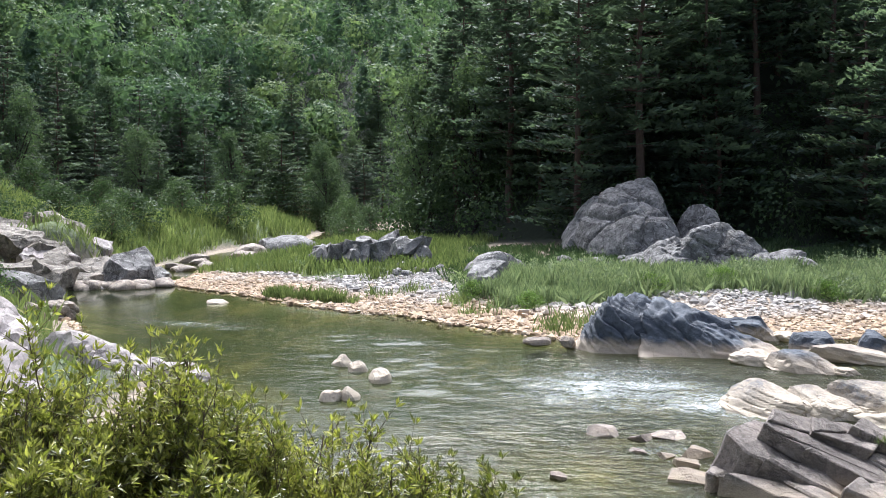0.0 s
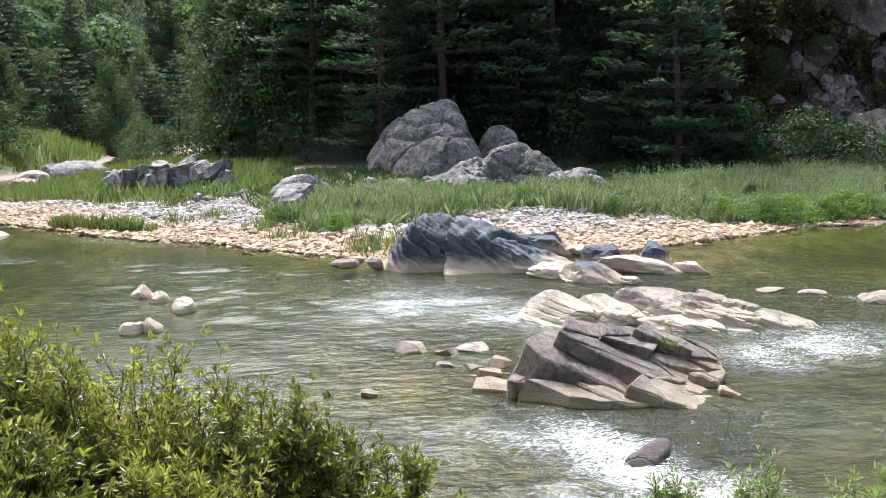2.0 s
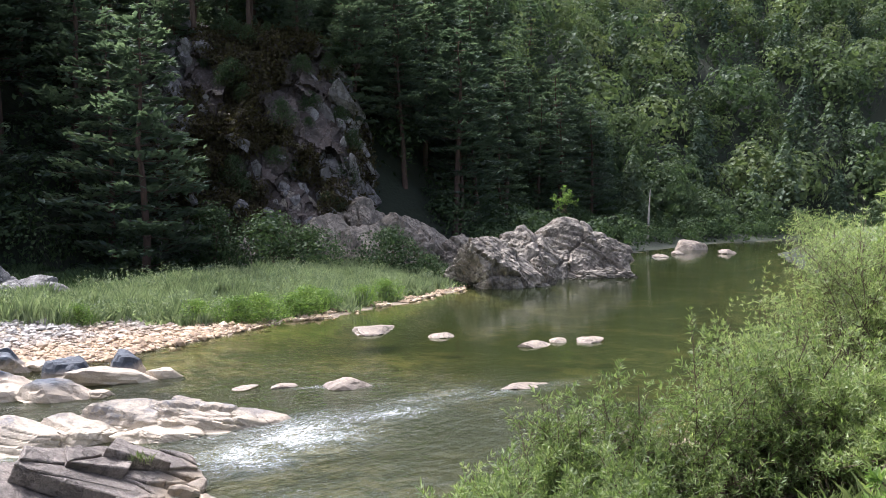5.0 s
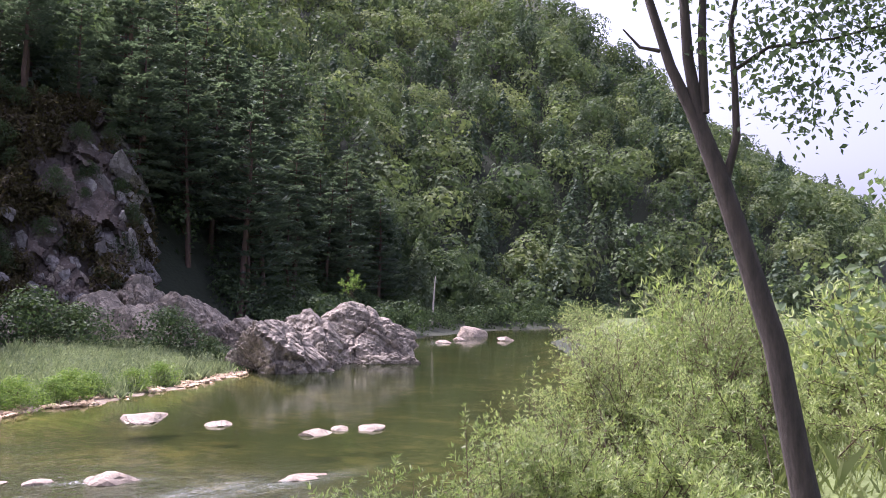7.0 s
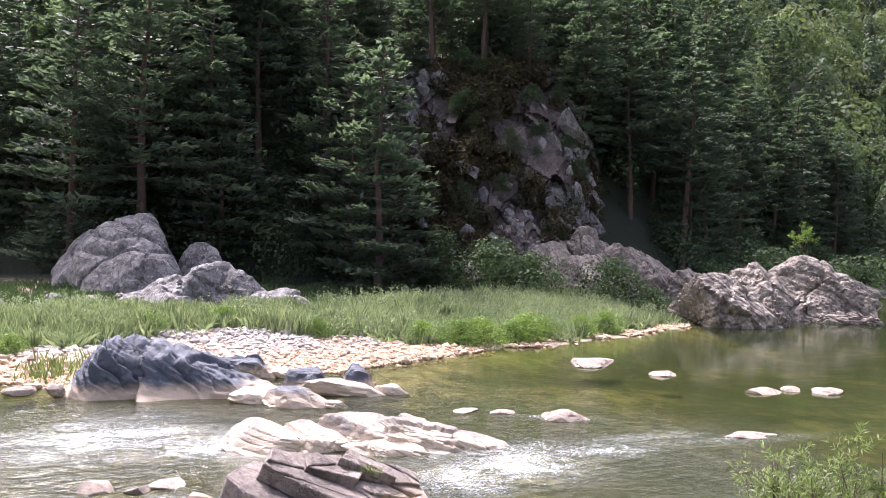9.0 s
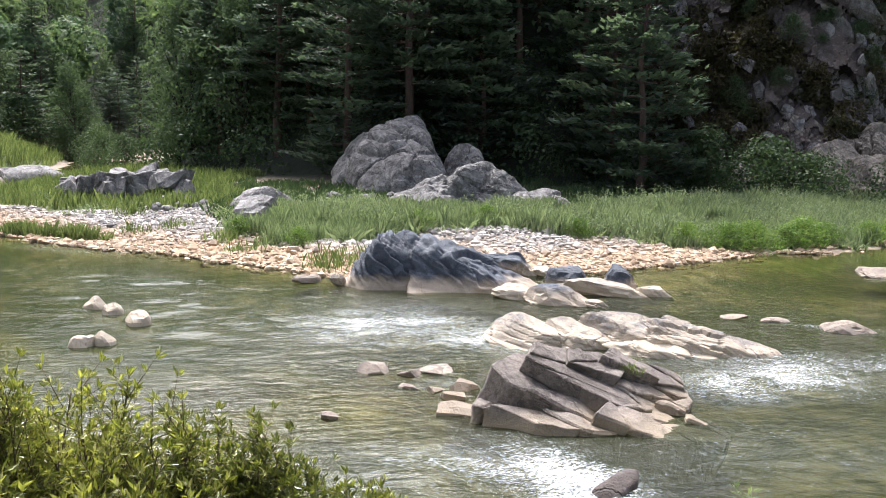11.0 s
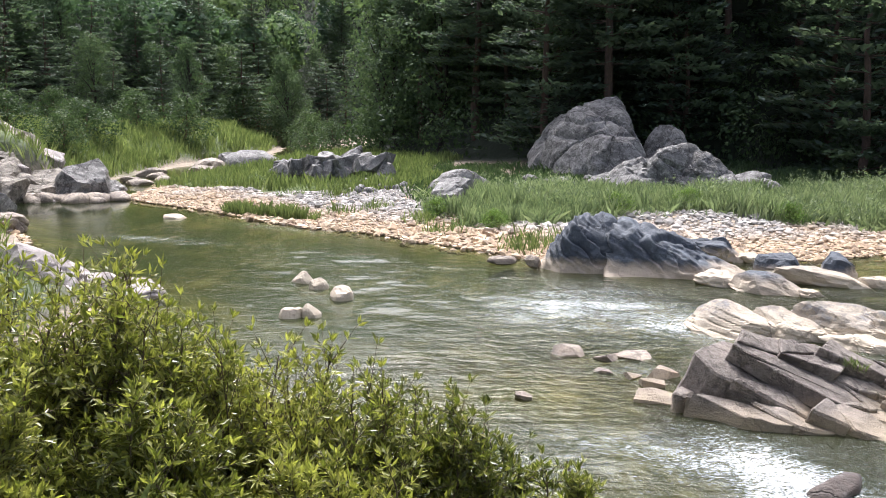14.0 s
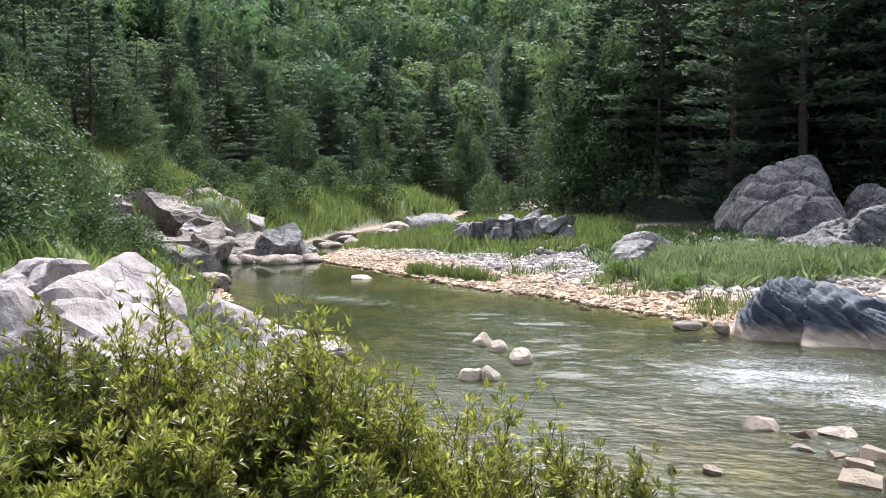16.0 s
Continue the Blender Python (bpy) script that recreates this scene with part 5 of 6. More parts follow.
# far woods, uncountable
def woods(name, label, places, arrays, leaf_mat, share, grow, seed, fine=None):
    r = np.random.default_rng(seed)
    vs = []
    for x, y in places:
        kinds = fine if fine and math.hypot(x, y) < 135 else arrays
        v, f = kinds[r.integers(len(kinds))]
        q = v.reshape(-1, 4, 3)
        q = q[r.random(len(q)) < share]
        c = q.mean(1, keepdims=True)
        q = c + (q - c) * grow
        a, s = r.uniform(0, 6.28), r.uniform(0.75, 1.35)
        c, n = math.cos(a) * s, math.sin(a) * s
        out = np.stack([q[..., 0] * c - q[..., 1] * n + x, q[..., 0] * n + q[..., 1] * c + y, q[..., 2] * s], -1)
        vs.append((out, x, y))
    zs = land(np.array([p[0] for p in places]), np.array([p[1] for p in places]))[0]
    for (o, _, _), z in zip(vs, zs):
        o[..., 2] += z - 0.3
    v = np.concatenate([o for o, _, _ in vs]).reshape(-1, 3)
    me = mesh_of(name, v, np.arange(len(v)).reshape(-1, 4), leaf_mat)
    tint = np.repeat(r.random(len(vs)), [4 * len(o) for o, _, _ in vs])
    me.attributes.new("tree", "FLOAT", "POINT").data.foreach_set("value", tint.astype(np.float32))
    thing(name, label, "woods", "", me, kind="stuff")


def far_crown(seed, height, spread, n, leaf, pointed):
    """Leaf tufts over a domed or pointed crown, facing outwards."""
    r = np.random.default_rng(seed)
    q = unit(r.normal(size=(n, 3)))
    q[:, 2] = np.where((q[:, 2] < 0) & (r.random(n) < 0.55), -q[:, 2], q[:, 2])
    lump = 1 + 0.30 * vnoise(q * 2.4, 1.0, seed) + 0.12 * vnoise(q * 6.0, 1.0, seed + 1)
    if pointed:
        f = r.uniform(0, 1, n) ** 0.75
        tier = 0.75 + 0.35 * ((f * 6) % 1.0)
        a = r.uniform(0, 6.283, n)
        rad = spread * (f ** 0.8) * tier * (0.8 + 0.3 * np.sin(3 * a + seed + 9 * f))
        c = np.stack([np.cos(a) * rad, np.sin(a) * rad, height * (1 - 0.82 * f)], 1)
        q = unit(np.stack([np.cos(a), np.sin(a), 0.9 + 0 * a], 1))
    else:
        c = q * lump[:, None] * [spread, spread, height * 0.48] + [0, 0, height * 0.5]
    d = unit(np.cross(q, r.normal(size=(n, 3))) + r.normal(0, 0.2, (n, 3)))
    size = leaf * r.uniform(0.6, 1.4, n)
    tufts, _ = leaf_quads(c - d * size[:, None] * 0.5, d, size, size * 0.62, r, 0.1, facing=q)
    # larger sprays inside close the crown
    k = max(40, n // 9)
    q = unit(r.normal(size=(k, 3)))
    f = r.uniform(0.05, 0.92, k)
    rad = spread * r.uniform(0.35, 0.72, k) * ((1 - f) if pointed else np.sqrt(np.clip(1 - (1.9 * f - 0.95) ** 2, 0, 1)))
    a = r.uniform(0, 6.283, k)
    c = np.stack([np.cos(a) * rad, np.sin(a) * rad, height * (0.02 + 0.88 * f)], 1)
    d = unit(np.stack([np.cos(a), np.sin(a), 0.3 + 0 * a], 1) + 0.9 * q)
    size = 0.30 * spread * r.uniform(0.7, 1.4, k)
    sprays, _ = leaf_quads(c - d * size[:, None] * 0.4, d, size, size * 0.7, r, 0.15)
    v = np.vstack([tufts, sprays])
    return v, np.arange(len(v)).reshape(-1, 4)


# coarse crowns for the far slopes, finer ones within some hundred metres
PINE_FAR = [far_crown(700 + k, h, s, 420, 0.62, True) for k, (h, s) in enumerate(((11, 3.5), (9.5, 3.6), (12, 3.3)))]
PINE_MID = [far_crown(700 + k, h, s, 1100, 0.38, True) for k, (h, s) in enumerate(((11, 3.5), (9.5, 3.6), (12, 3.3)))]
BROAD_LEAVES = [far_crown(710 + k, h, s, 480, 0.62, False) for k, (h, s) in enumerate(((8.5, 3.6), (9.5, 3.3), (7, 3.8), (10, 4.2)))]
BROAD_MID = [far_crown(710 + k, h, s, 1250, 0.36, False) for k, (h, s) in enumerate(((8.5, 3.6), (9.5, 3.3), (7, 3.8), (10, 4.2)))]
left_far = scatter((-150, 70, 70, 330), 6.0, lambda x, y: (lambda d: (d > 8) & (d < np.where(x > -10, 150, 112)) & (signed(HILL_MID, x, y) < 0) & (np.degrees(np.arctan2(-x, y)) < 40))(signed(HILL_LEFT, x, y)), 14)
right_far = scatter((40, 300, 0, 240), 5.6, lambda x, y: (lambda d: (d > -6) & (d < 105) & ((x > 93) | (d > 12)) & (land(x, y)[1] > 2) & (x > 40) & (np.degrees(np.arctan2(x, y)) > 36) & (np.degrees(np.arctan2(x, y)) < 88))(signed(HILL_MID, x, y)), 15)
mid_far = scatter((-6, 60, 55, 110), 5.5, lambda x, y: (lambda d: (d > 12.5) & (d < 34))(signed(HILL_MID, x, y)), 16)
for k, (nm, pl) in enumerate((("left", left_far), ("right", right_far), ("middle", mid_far))):
    r_ = np.random.default_rng(40 + k)
    sel = r_.random(len(pl)) < {"left": 0.2, "right": 0.3, "middle": 0.7}[nm]
    share = 1.0
    woods("pine_woods", "distant green pine woods on a steep slope", [p for p, s in zip(pl, sel) if s], PINE_FAR, {"left": M_FAR_PINE, "right": M_SLOPE_PINE, "middle": M_PINE}[nm], share, 1.0, 50 + k, PINE_MID)
    woods("broadleaf_woods", "distant green broadleaf woods on a steep slope", [p for p, s in zip(pl, sel) if not s], BROAD_LEAVES, {"left": M_FAR_BROAD, "right": M_SLOPE_BROAD, "middle": M_BROAD}[nm], share, 1.0, 60 + k, BROAD_MID)

bushes = scatter((50, 185, 10, 66), 3.2, lambda x, y: (signed(HILL_MID, x, y) < 3) & (land(x, y)[1] > 0.8) & ~inside(NEAR_SIDE, x, y), 17)
woods("riverside_bushes", "green bushes along the far bank", bushes, [(v * 0.34, f) for v, f in BROAD_LEAVES], M_SHRUB, 0.5, 1.2, 70)
under = scatter((-6, 112, 40, 100), 2.5, lambda x, y: (lambda d: (d > -2.5) & (d < 13) & ~in_cliff(x, y))(signed(HILL_MID, x, y)), 18)
woods("wood_undergrowth", "dark low bushes under the trees at the wood's edge", under, [(v * 0.38, f) for v, f in BROAD_LEAVES], M_SHRUB, 0.6, 0.85, 71)
# a dead pale trunk by the far pool, leaning
z0 = ground_z(92.6, 54)
dead = thing("dead_tree", "pale dead leaning tree trunk without bark", "tree")
part("trunk", mesh_of("trunk", *tube([(92.6, 54, z0 - 0.2), (93.0, 54.1, z0 + 2.8), (93.9, 54.4, z0 + 6.4)], [0.18, 0.14, 0.05], 6), M_BARK_PALE, True), dead)

# shrubs on the far bank
SHRUB_ARR = [broadleaf(340 + k, h, s, l, n, 0.11, 0.1) for k, (h, s, l, n) in enumerate(((2.6, 1.6, 12, 260), (1.8, 1.5, 11, 250)))]
SHRUBS = Wood([tree_thing("shrub", "rounded green riverside shrub", "shrubs", *a, M_TWIG, M_SHRUB) for a in SHRUB_ARR])
for k, x, y, s in ((1, 28.6, 40.6, 2.3), (1, 30.6, 39.6, 1.7), (1, 34.2, 36.6, 1.7), (0, 26.2, 42.6, 1.5), (1, 35.6, 35.0, 1.0), (1, 26.6, 42.8, 1.1), 
                (0, -7.0, 74, 1.5), (0, -9.5, 82, 1.6), (0, -18.5, 72, 1.5), (0, -22, 70, 1.6), (1, -26, 68, 1.5), (0, -15, 99, 1.9), (0, -19, 96, 1.8), (0, -30, 74, 1.5),
                (0, -24, 76, 1.6), (0, -11, 92, 1.8), (1, -21.5, 58, 1.4), (0, -34, 70, 1.6), (0, -28, 84, 1.7), (0, 62, 47, 1.3), (0, 70, 52, 1.4), (1, 56, 44, 1.5), (0, 80, 55, 1.6), (1, 88, 55, 1.6), (0, 66, 48, 1.1), (0, 52, 41, 1.1), (1, 48.5, 39, 1.2),
                (0, -22.5, 34.5, 1.0), (0, -19.4, 30.5, 1.1), (0, -17.2, 26.4, 1.1), (1, -15.0, 20.5, 1.2), (0, -14.4, 17.6, 1.1), (0, -16.3, 23.5, 1.2), (0, -24, 38, 1.2), (0, -25, 46, 1.3), (0, -22, 48, 1.2), (1, -19.5, 33, 0.8),
                (0, -12.2, 14.6, 0.9), (0, -13.6, 19.0, 1.2), (1, -15.5, 18.5, 1.4), (0, -17.5, 21.0, 1.4), (0, -18.5, 25.0, 1.4), (0, -20.0, 28.0, 1.4), (1, -21.5, 31.5, 1.3), (0, -23.5, 36.0, 1.3), (1, -12.8, 17.0, 1.0), (0, -20.5, 22.0, 1.7), (0, -23.0, 27.0, 1.6), (0, -26, 33, 1.6), (1, -14.9, 24.0, 0.8), (1, -16.0, 28.0, 0.9), (0, -20.5, 52, 1.3)):
    SHRUBS.put(k, x, y, s * rng.uniform(0.7, 1.0), 0.1, rng.uniform(1.0, 1.35))


# shrubs rooted in the cliff's ledges
r_ = np.random.default_rng(33)
for k in range(50):
    at = CLIFF[int(r_.uniform(0.05, 0.99) * 169), int(r_.uniform(0.0, 1.0) * 189)]
    m_ = copy_thing(SHRUBS.models[k % 2], Matrix())
    m_.matrix_basis = pose(*at, 0, 0, k * 70) @ Matrix.Scale(r_.uniform(0.25, 0.8), 4)

HERBS = Wood([tree_thing("herb_shrub", "low bright green leafy clump at the grass's edge", "herb clumps", *SHRUB_ARR[1], M_TWIG, M_FERN)])
for x, y, s in ((17.8, 27.4, 0.55), (18.7, 27.2, 0.6), (20.4, 27.5, 0.5), (21.3, 27.8, 0.62), (22.4, 28.1, 0.5), (16.4, 27.9, 0.45), (12.6, 29.0, 0.4), (25.0, 28.7, 0.5), (27.0, 29.4, 0.55), (2.6, 28.6, 0.35), (7.0, 30.4, 0.4), (0.8, 31.2, 0.35), (9.8, 30.8, 0.4)):
    HERBS.put(0, x, y, s, 0.05, 1.3)

# grasses, uncountable
def blades(name, label, places, height, width, material, seed, lean=0.35):
    r = np.random.default_rng(seed)
    x, y = places
    n = len(x)
    z = land(x, y)[0]
    a = r.uniform(0, 6.283, n)
    h = height * r.uniform(0.5, 1.2, n) * (1 + 0.45 * patchy(x, y, 0.9, seed) + 0.5 * patchy(x, y, 2.6, seed + 1))
    s = np.stack([np.cos(a), np.sin(a), 0 * a], 1) * (width * r.uniform(0.7, 1.3, n))[:, None]
    b = r.uniform(0, 6.283, n)
    t = np.stack([np.cos(b), np.sin(b), 0 * b], 1) * (lean * h * r.uniform(0.2, 1.3, n))[:, None]
    p = np.stack([x, y, z - 0.05], 1)
    up = np.zeros((n, 3))
    up[:, 2] = h
    v = np.stack([p - s * 0.4, p + s * 0.4, p + up * 0.6 + t * 0.35 + s * 0.5, p + up + t], 1).reshape(-1, 3)
    thing(name, label, "grass", "", mesh_of(name, v, np.arange(4 * n).reshape(-1, 4), material), kind="stuff")


def stalks(name, label, places, height, leaf, each, material, seed):
    """Upright stems clothed in small leaves, denser and shorter towards the tip."""
    r = np.random.default_rng(seed)
    x, y = places
    n = len(x)
    z = land(x, y)[0]
    h = height * r.uniform(0.55, 1.15, n) * (1 + 0.3 * patchy(x, y, 0.8, seed))
    lean = r.normal(0, 0.09, (n, 2))
    f = r.uniform(0.15, 1.0, (n, each)) ** 0.75
    c = np.stack([x[:, None] + lean[:, :1] * f * h[:, None], y[:, None] + lean[:, 1:] * f * h[:, None], z[:, None] + f * h[:, None]], -1).reshape(-1, 3)
    a = r.uniform(0, 6.283, n * each)
    d = unit(np.stack([np.cos(a), np.sin(a), r.uniform(0.3, 1.3, n * each)], 1))
    size = leaf * r.uniform(0.6, 1.3, n * each) * (1.25 - 0.6 * f.ravel())
    thing(name, label, "weeds", "", mesh_of(name, *leaf_quads(c, d, size, size * 0.36, r, 0.1, 0.5), material), kind="stuff")


def on_stones(x, y):
    return (land(x, y)[1] > 2.0) & ~inside(NEAR_SIDE, x, y) & (signed(HILL_MID, x, y) < -2)


def heath(n, seed):
    """Brown-green tufts hanging over the cliff's middle and top."""
    r = np.random.default_rng(seed)
    iu, iv = r.normal(0.5, 0.26, n * 2), r.uniform(0.10, 1.0, n * 2)
    ok = (iu > 0) & (iu < 1) & (patchy(iu * 9, iv * 9, 1.0, 3) > -0.15)
    c = CLIFF[(iv[ok] * 169).astype(int), (iu[ok] * 189).astype(int)][:n]
    c = np.repeat(c, 5, 0) + r.normal(0, 0.22, (len(c) * 5, 3))
    d = unit(r.normal(0, 0.5, c.shape) + [-0.25, -0.5, -0.1])
    size = 0.38 * r.uniform(0.5, 1.3, len(c))
    thing("cliff_heath", "brown-green scrub and dry tufts over the cliff", "scrub", "", mesh_of("cliff_heath", *leaf_quads(c, d, size, size * 0.4, r), M_HEATH), kind="stuff")


def strewn(n, box, keep, seed):
    r = np.random.default_rng(seed)
    xs, ys = [], []
    while sum(map(len, xs)) < n:
        x, y = r.uniform(box[0], box[1], n), r.uniform(box[2], box[3], n)
        ok = keep(x, y)
        xs.append(x[ok])
        ys.append(y[ok])
    return np.concatenate(xs)[:n], np.concatenate(ys)[:n]


def tufted(n, each, radius, box, keep, seed):
    r = np.random.default_rng(seed + 500)
    x, y = strewn(n, box, keep, seed)
    return np.repeat(x, each) + r.normal(0, radius, n * each), np.repeat(y, each) + r.normal(0, radius, n * each)


def patchy(x, y, f, seed):
    return vnoise(np.stack([x, y, 0 * x], 1), f, seed)


heath(9000, 44)
blades("tall_grass", "tall green riverside grass along the gravel bar", tufted(4000, 24, 0.16, (0, 38, 27, 46), lambda x, y: np.minimum(signed(TALL, x, y), grassy(x, y)) + 0.9 * patchy(x, y, 0.7, 4) > 0.1, 21), 0.56, 0.027, M_GRASS, 31)
stalks("mugwort_plants", "tall pale green feathery plants standing over the grass", strewn(2600, (0, 38, 27, 46), lambda x, y: (np.minimum(signed(TALL, x, y), grassy(x, y)) > 0.2) & (patchy(x, y, 0.45, 14) > -0.2), 29), 0.85, 0.15, 13, M_GRASS, 39)
stalks("leafy_weeds", "leafy green weeds scattered on the gravel bar", strewn(420, (-12, 10, 29, 47), lambda x, y: on_stones(x, y) & (patchy(x, y, 0.5, 15) > 0.25), 30), 0.34, 0.13, 12, M_GRASS, 40)
blades("leafy_herbs", "low leafy green herbs growing among the tall grass", tufted(1500, 22, 0.2, (0, 38, 27, 46), lambda x, y: np.minimum(signed(TALL, x, y), grassy(x, y)) + 0.9 * patchy(x, y, 0.7, 4) > 0.0, 27), 0.34, 0.06, M_GRASS, 37, 1.2)
# back strip takes the darker shrub colour in place of the wood's shade
blades("shade_grass", "low grass and herbs before the wood, its shade put into their colour", tufted(2200, 16, 0.25, (0, 38, 32, 48), lambda x, y: (np.maximum(signed(TALL, x, y), -8 - signed(GRASSY[0], x, y)) < 0.3) & (signed(HILL_MID, x, y) < 1.5) & (grassy(x, y) > -4) & (patchy(x, y, 0.6, 16) > -0.35), 45), 0.30, 0.045, M_SHRUB, 46, 0.7)
blades("meadow_grass", "low green grass by the back channel", strewn(26000, (-14, 4, 36, 85), lambda x, y: signed(GRASSY[1], x, y) + 1.2 * patchy(x, y, 0.5, 5) > 0, 22), 0.5, 0.07, M_SEDGE, 32)
blades("meadow_grass", "bright green tufts on the gravel", strewn(1800, (-8, -3, 31, 36), lambda x, y: signed(GRASSY[2], x, y) + 0.7 * patchy(x, y, 1.2, 6) > 0.1, 23), 0.4, 0.035, M_SEDGE, 33)
blades("meadow_grass", "bright green meadow across the back channel", strewn(32000, (-48, -13, 45, 108), lambda x, y: signed(GRASSY[3], x, y) > 0, 24), 0.75, 0.10, M_SEDGE, 34)
blades("bank_grass", "tall grass on the rising left bank", strewn(26000, (-42, -9, 11, 62), lambda x, y: inside(NEAR_SIDE, x, y) & (land(x, y)[1] > 0.6), 26), 0.6, 0.05, M_SEDGE, 36, 0.5)
blades("bank_grass", "grass on the near river bank", strewn(24000, (-13, 60, -2, 34), lambda x, y: inside(NEAR_SIDE, x, y) & (np.hypot(x, y) > np.where(x > 2, 10.0, 3.0)) & (land(x, y)[1] > 0.5) & (np.hypot(x, y) < 60), 25), 0.45, 0.022, M_SEDGE, 35, 0.6)
blades("short_grass", "short grass on the near river bank", strewn(34000, (-11, 13, -9, 7), lambda x, y: inside(NEAR_SIDE, x, y) & (land(x, y)[1] > 0.2), 28), 0.20, 0.010, M_SEDGE, 38, 0.7)
TUFTS = [(1.0, 28.2), (0.2, 30.4), (3.3, 25.8), (4.2, 25.2), (3.0, 24.6), (-1.5, 33.2), (1.8, 29.8), (-3.2, 36.5), (-2.2, 37.0), (6.0, 26.8), (-2.9, 32.6)]
for k, (x, y) in enumerate(TUFTS):
    r_ = np.random.default_rng(70 + k)
    blades("grass_tuft", "small tuft of grass growing between the stones", (r_.normal(x, 0.35, 160), r_.normal(y, 0.35, 160)), 0.38, 0.03, M_SEDGE, 80 + k)


for k, (x, y, z) in enumerate(((6.1, 11.6, 0.5), (5.98, 11.66, 0.55))):
    r_ = np.random.default_rng(95 + k)
    c = np.array([x, y, z]) + r_.normal(0, 0.05, (26, 3)) * [1, 1, 0.1]
    d = unit(r_.normal(0, 0.4, (26, 3)) + [0, 0, 1.0])
    thing("grass_tuft", "small tuft of grass rooted in a joint of the sandstone", "grass", "", mesh_of("grass_tuft", *leaf_quads(c, d, 0.16 * r_.uniform(0.6, 1.2, 26), 0.014, r_), M_SEDGE))


# ---- near shrubs ----
def leafy_shrub(name, label, centre, radii, stems, twigs, leaf, whorl, material, seed, droop=0.0, group="", base_r=0.35):
    """A shrub of upright stems and twigs; leaves sit in whorls along and at the ends of the twigs."""
    r = np.random.default_rng(seed)
    cx, cy = centre
    z0 = ground_z(cx, cy)
    radii = (radii[0], radii[1], max(0.35, radii[2] - z0))
    wood, cs, ds = [], [], []
    for k in range(stems):
        n = unit(r.normal(size=3) * [1, 1, 0.7] + [0, 0, 0.6])
        n[2] = abs(n[2])
        end = np.array([n[0] * radii[0], n[1] * radii[1], n[2] * radii[2]]) * r.uniform(0.72, 1.05)
        b = np.array([r.normal(0, base_r * radii[0]), r.normal(0, base_r * radii[1]), 0])
        b[2] = ground_z(cx + b[0], cy + b[1]) - z0 - 0.05
        mid = b * 0.5 + end * 0.5 + [0, 0, 0.12 * radii[2]]
        wood.append(tube([b, mid, end], [0.012, 0.008, 0.004], 4))
        for j in range(twigs):
            s = r.uniform(0.35, 1.0)
            q = (b + (mid - b) * s * 2) if s < 0.5 else (mid + (end - mid) * (s - 0.5) * 2)
            d = unit(r.normal(size=3) * 0.8 + unit(end - b) * 0.7 + [0, 0, 0.5 - droop])
            L = r.uniform(0.16, 0.42) * radii[2] * 0.5
            tip = q + d * L + [0, 0, -droop * L * 0.5]
            wood.append(tube([q, tip], [0.004, 0.0015], 3))
            for g in range(whorl[0]):
                c = q + (tip - q) * (1 - 0.72 * g / max(1, whorl[0] - 1)) if whorl[0] > 1 else tip
                a = r.uniform(0, 6.28) + np.arange(whorl[1]) * 6.283 / whorl[1] + r.normal(0, 0.3, whorl[1])
                side = unit(np.cross(d, [0.3, 0.2, 1.0]))
                oth = np.cross(d, side)
                spread = 0.55 + 0.35 * (g > 0)
                dd = unit(d * (1 - spread * 0.6) + (np.cos(a)[:, None] * side + np.sin(a)[:, None] * oth) * spread + [0, 0, 0.15 - droop * 0.6])
                cs.append(np.repeat(c[None], whorl[1], 0) + r.normal(0, 0.008, (whorl[1], 3)))
                ds.append(dd)
    c, d = np.vstack(cs), np.vstack(ds)
    size = leaf[0] * r.uniform(0.6, 1.25, len(c))
    ob = thing(name, label, "shrub", group, at=(cx, cy, z0))
    part("branchwork", mesh_of("branchwork", *joined(wood), M_TWIG, True), ob)
    part("leaves", mesh_of("leaves", *leaf_quads(c, d, size, size * leaf[1], r, 0.18, 0.45), material), ob)
    return ob


AZ = "leafy yellow-green azalea shrub on the near bank"
for k, (c, rad, st) in enumerate((((-3.5, 5.4), (0.75, 0.7, 2.95), 70), ((-2.7, 5.5), (0.75, 0.7, 3.1), 80), ((-2.0, 5.65), (0.7, 0.65, 3.05), 76), ((-1.35, 5.8), (0.6, 0.6, 2.75), 64), ((-0.85, 5.9), (0.6, 0.55, 2.5), 60), ((-0.25, 6.0), (0.6, 0.5, 2.2), 56), ((0.35, 5.9), (0.55, 0.5, 2.0), 44),
                                  ((0.9, 5.75), (0.45, 0.4, 1.7), 26), ((-2.4, 4.5), (0.7, 0.6, 2.65), 56), ((-1.5, 4.75), (0.65, 0.6, 2.4), 54), ((-0.6, 4.95), (0.65, 0.55, 2.1), 50), ((-3.3, 4.3), (0.7, 0.6, 2.75), 46), ((0.2, 5.1), (0.5, 0.45, 1.6), 28), ((-2.9, 6.2), (0.6, 0.6, 2.6), 40), ((-4.3, 5.4), (0.7, 0.7, 2.6), 40), ((-1.65, 5.3), (0.5, 0.5, 2.75), 44), ((-0.5, 5.6), (0.55, 0.5, 2.25), 44))):
    leafy_shrub("azalea_shrub", AZ, c, rad, st, 18, (0.068, 0.29), (3, 7), M_LEAF_BUSH, 400 + k, group="azalea shrubs")
WI = "dense pale-green willow shrub on the near bank"
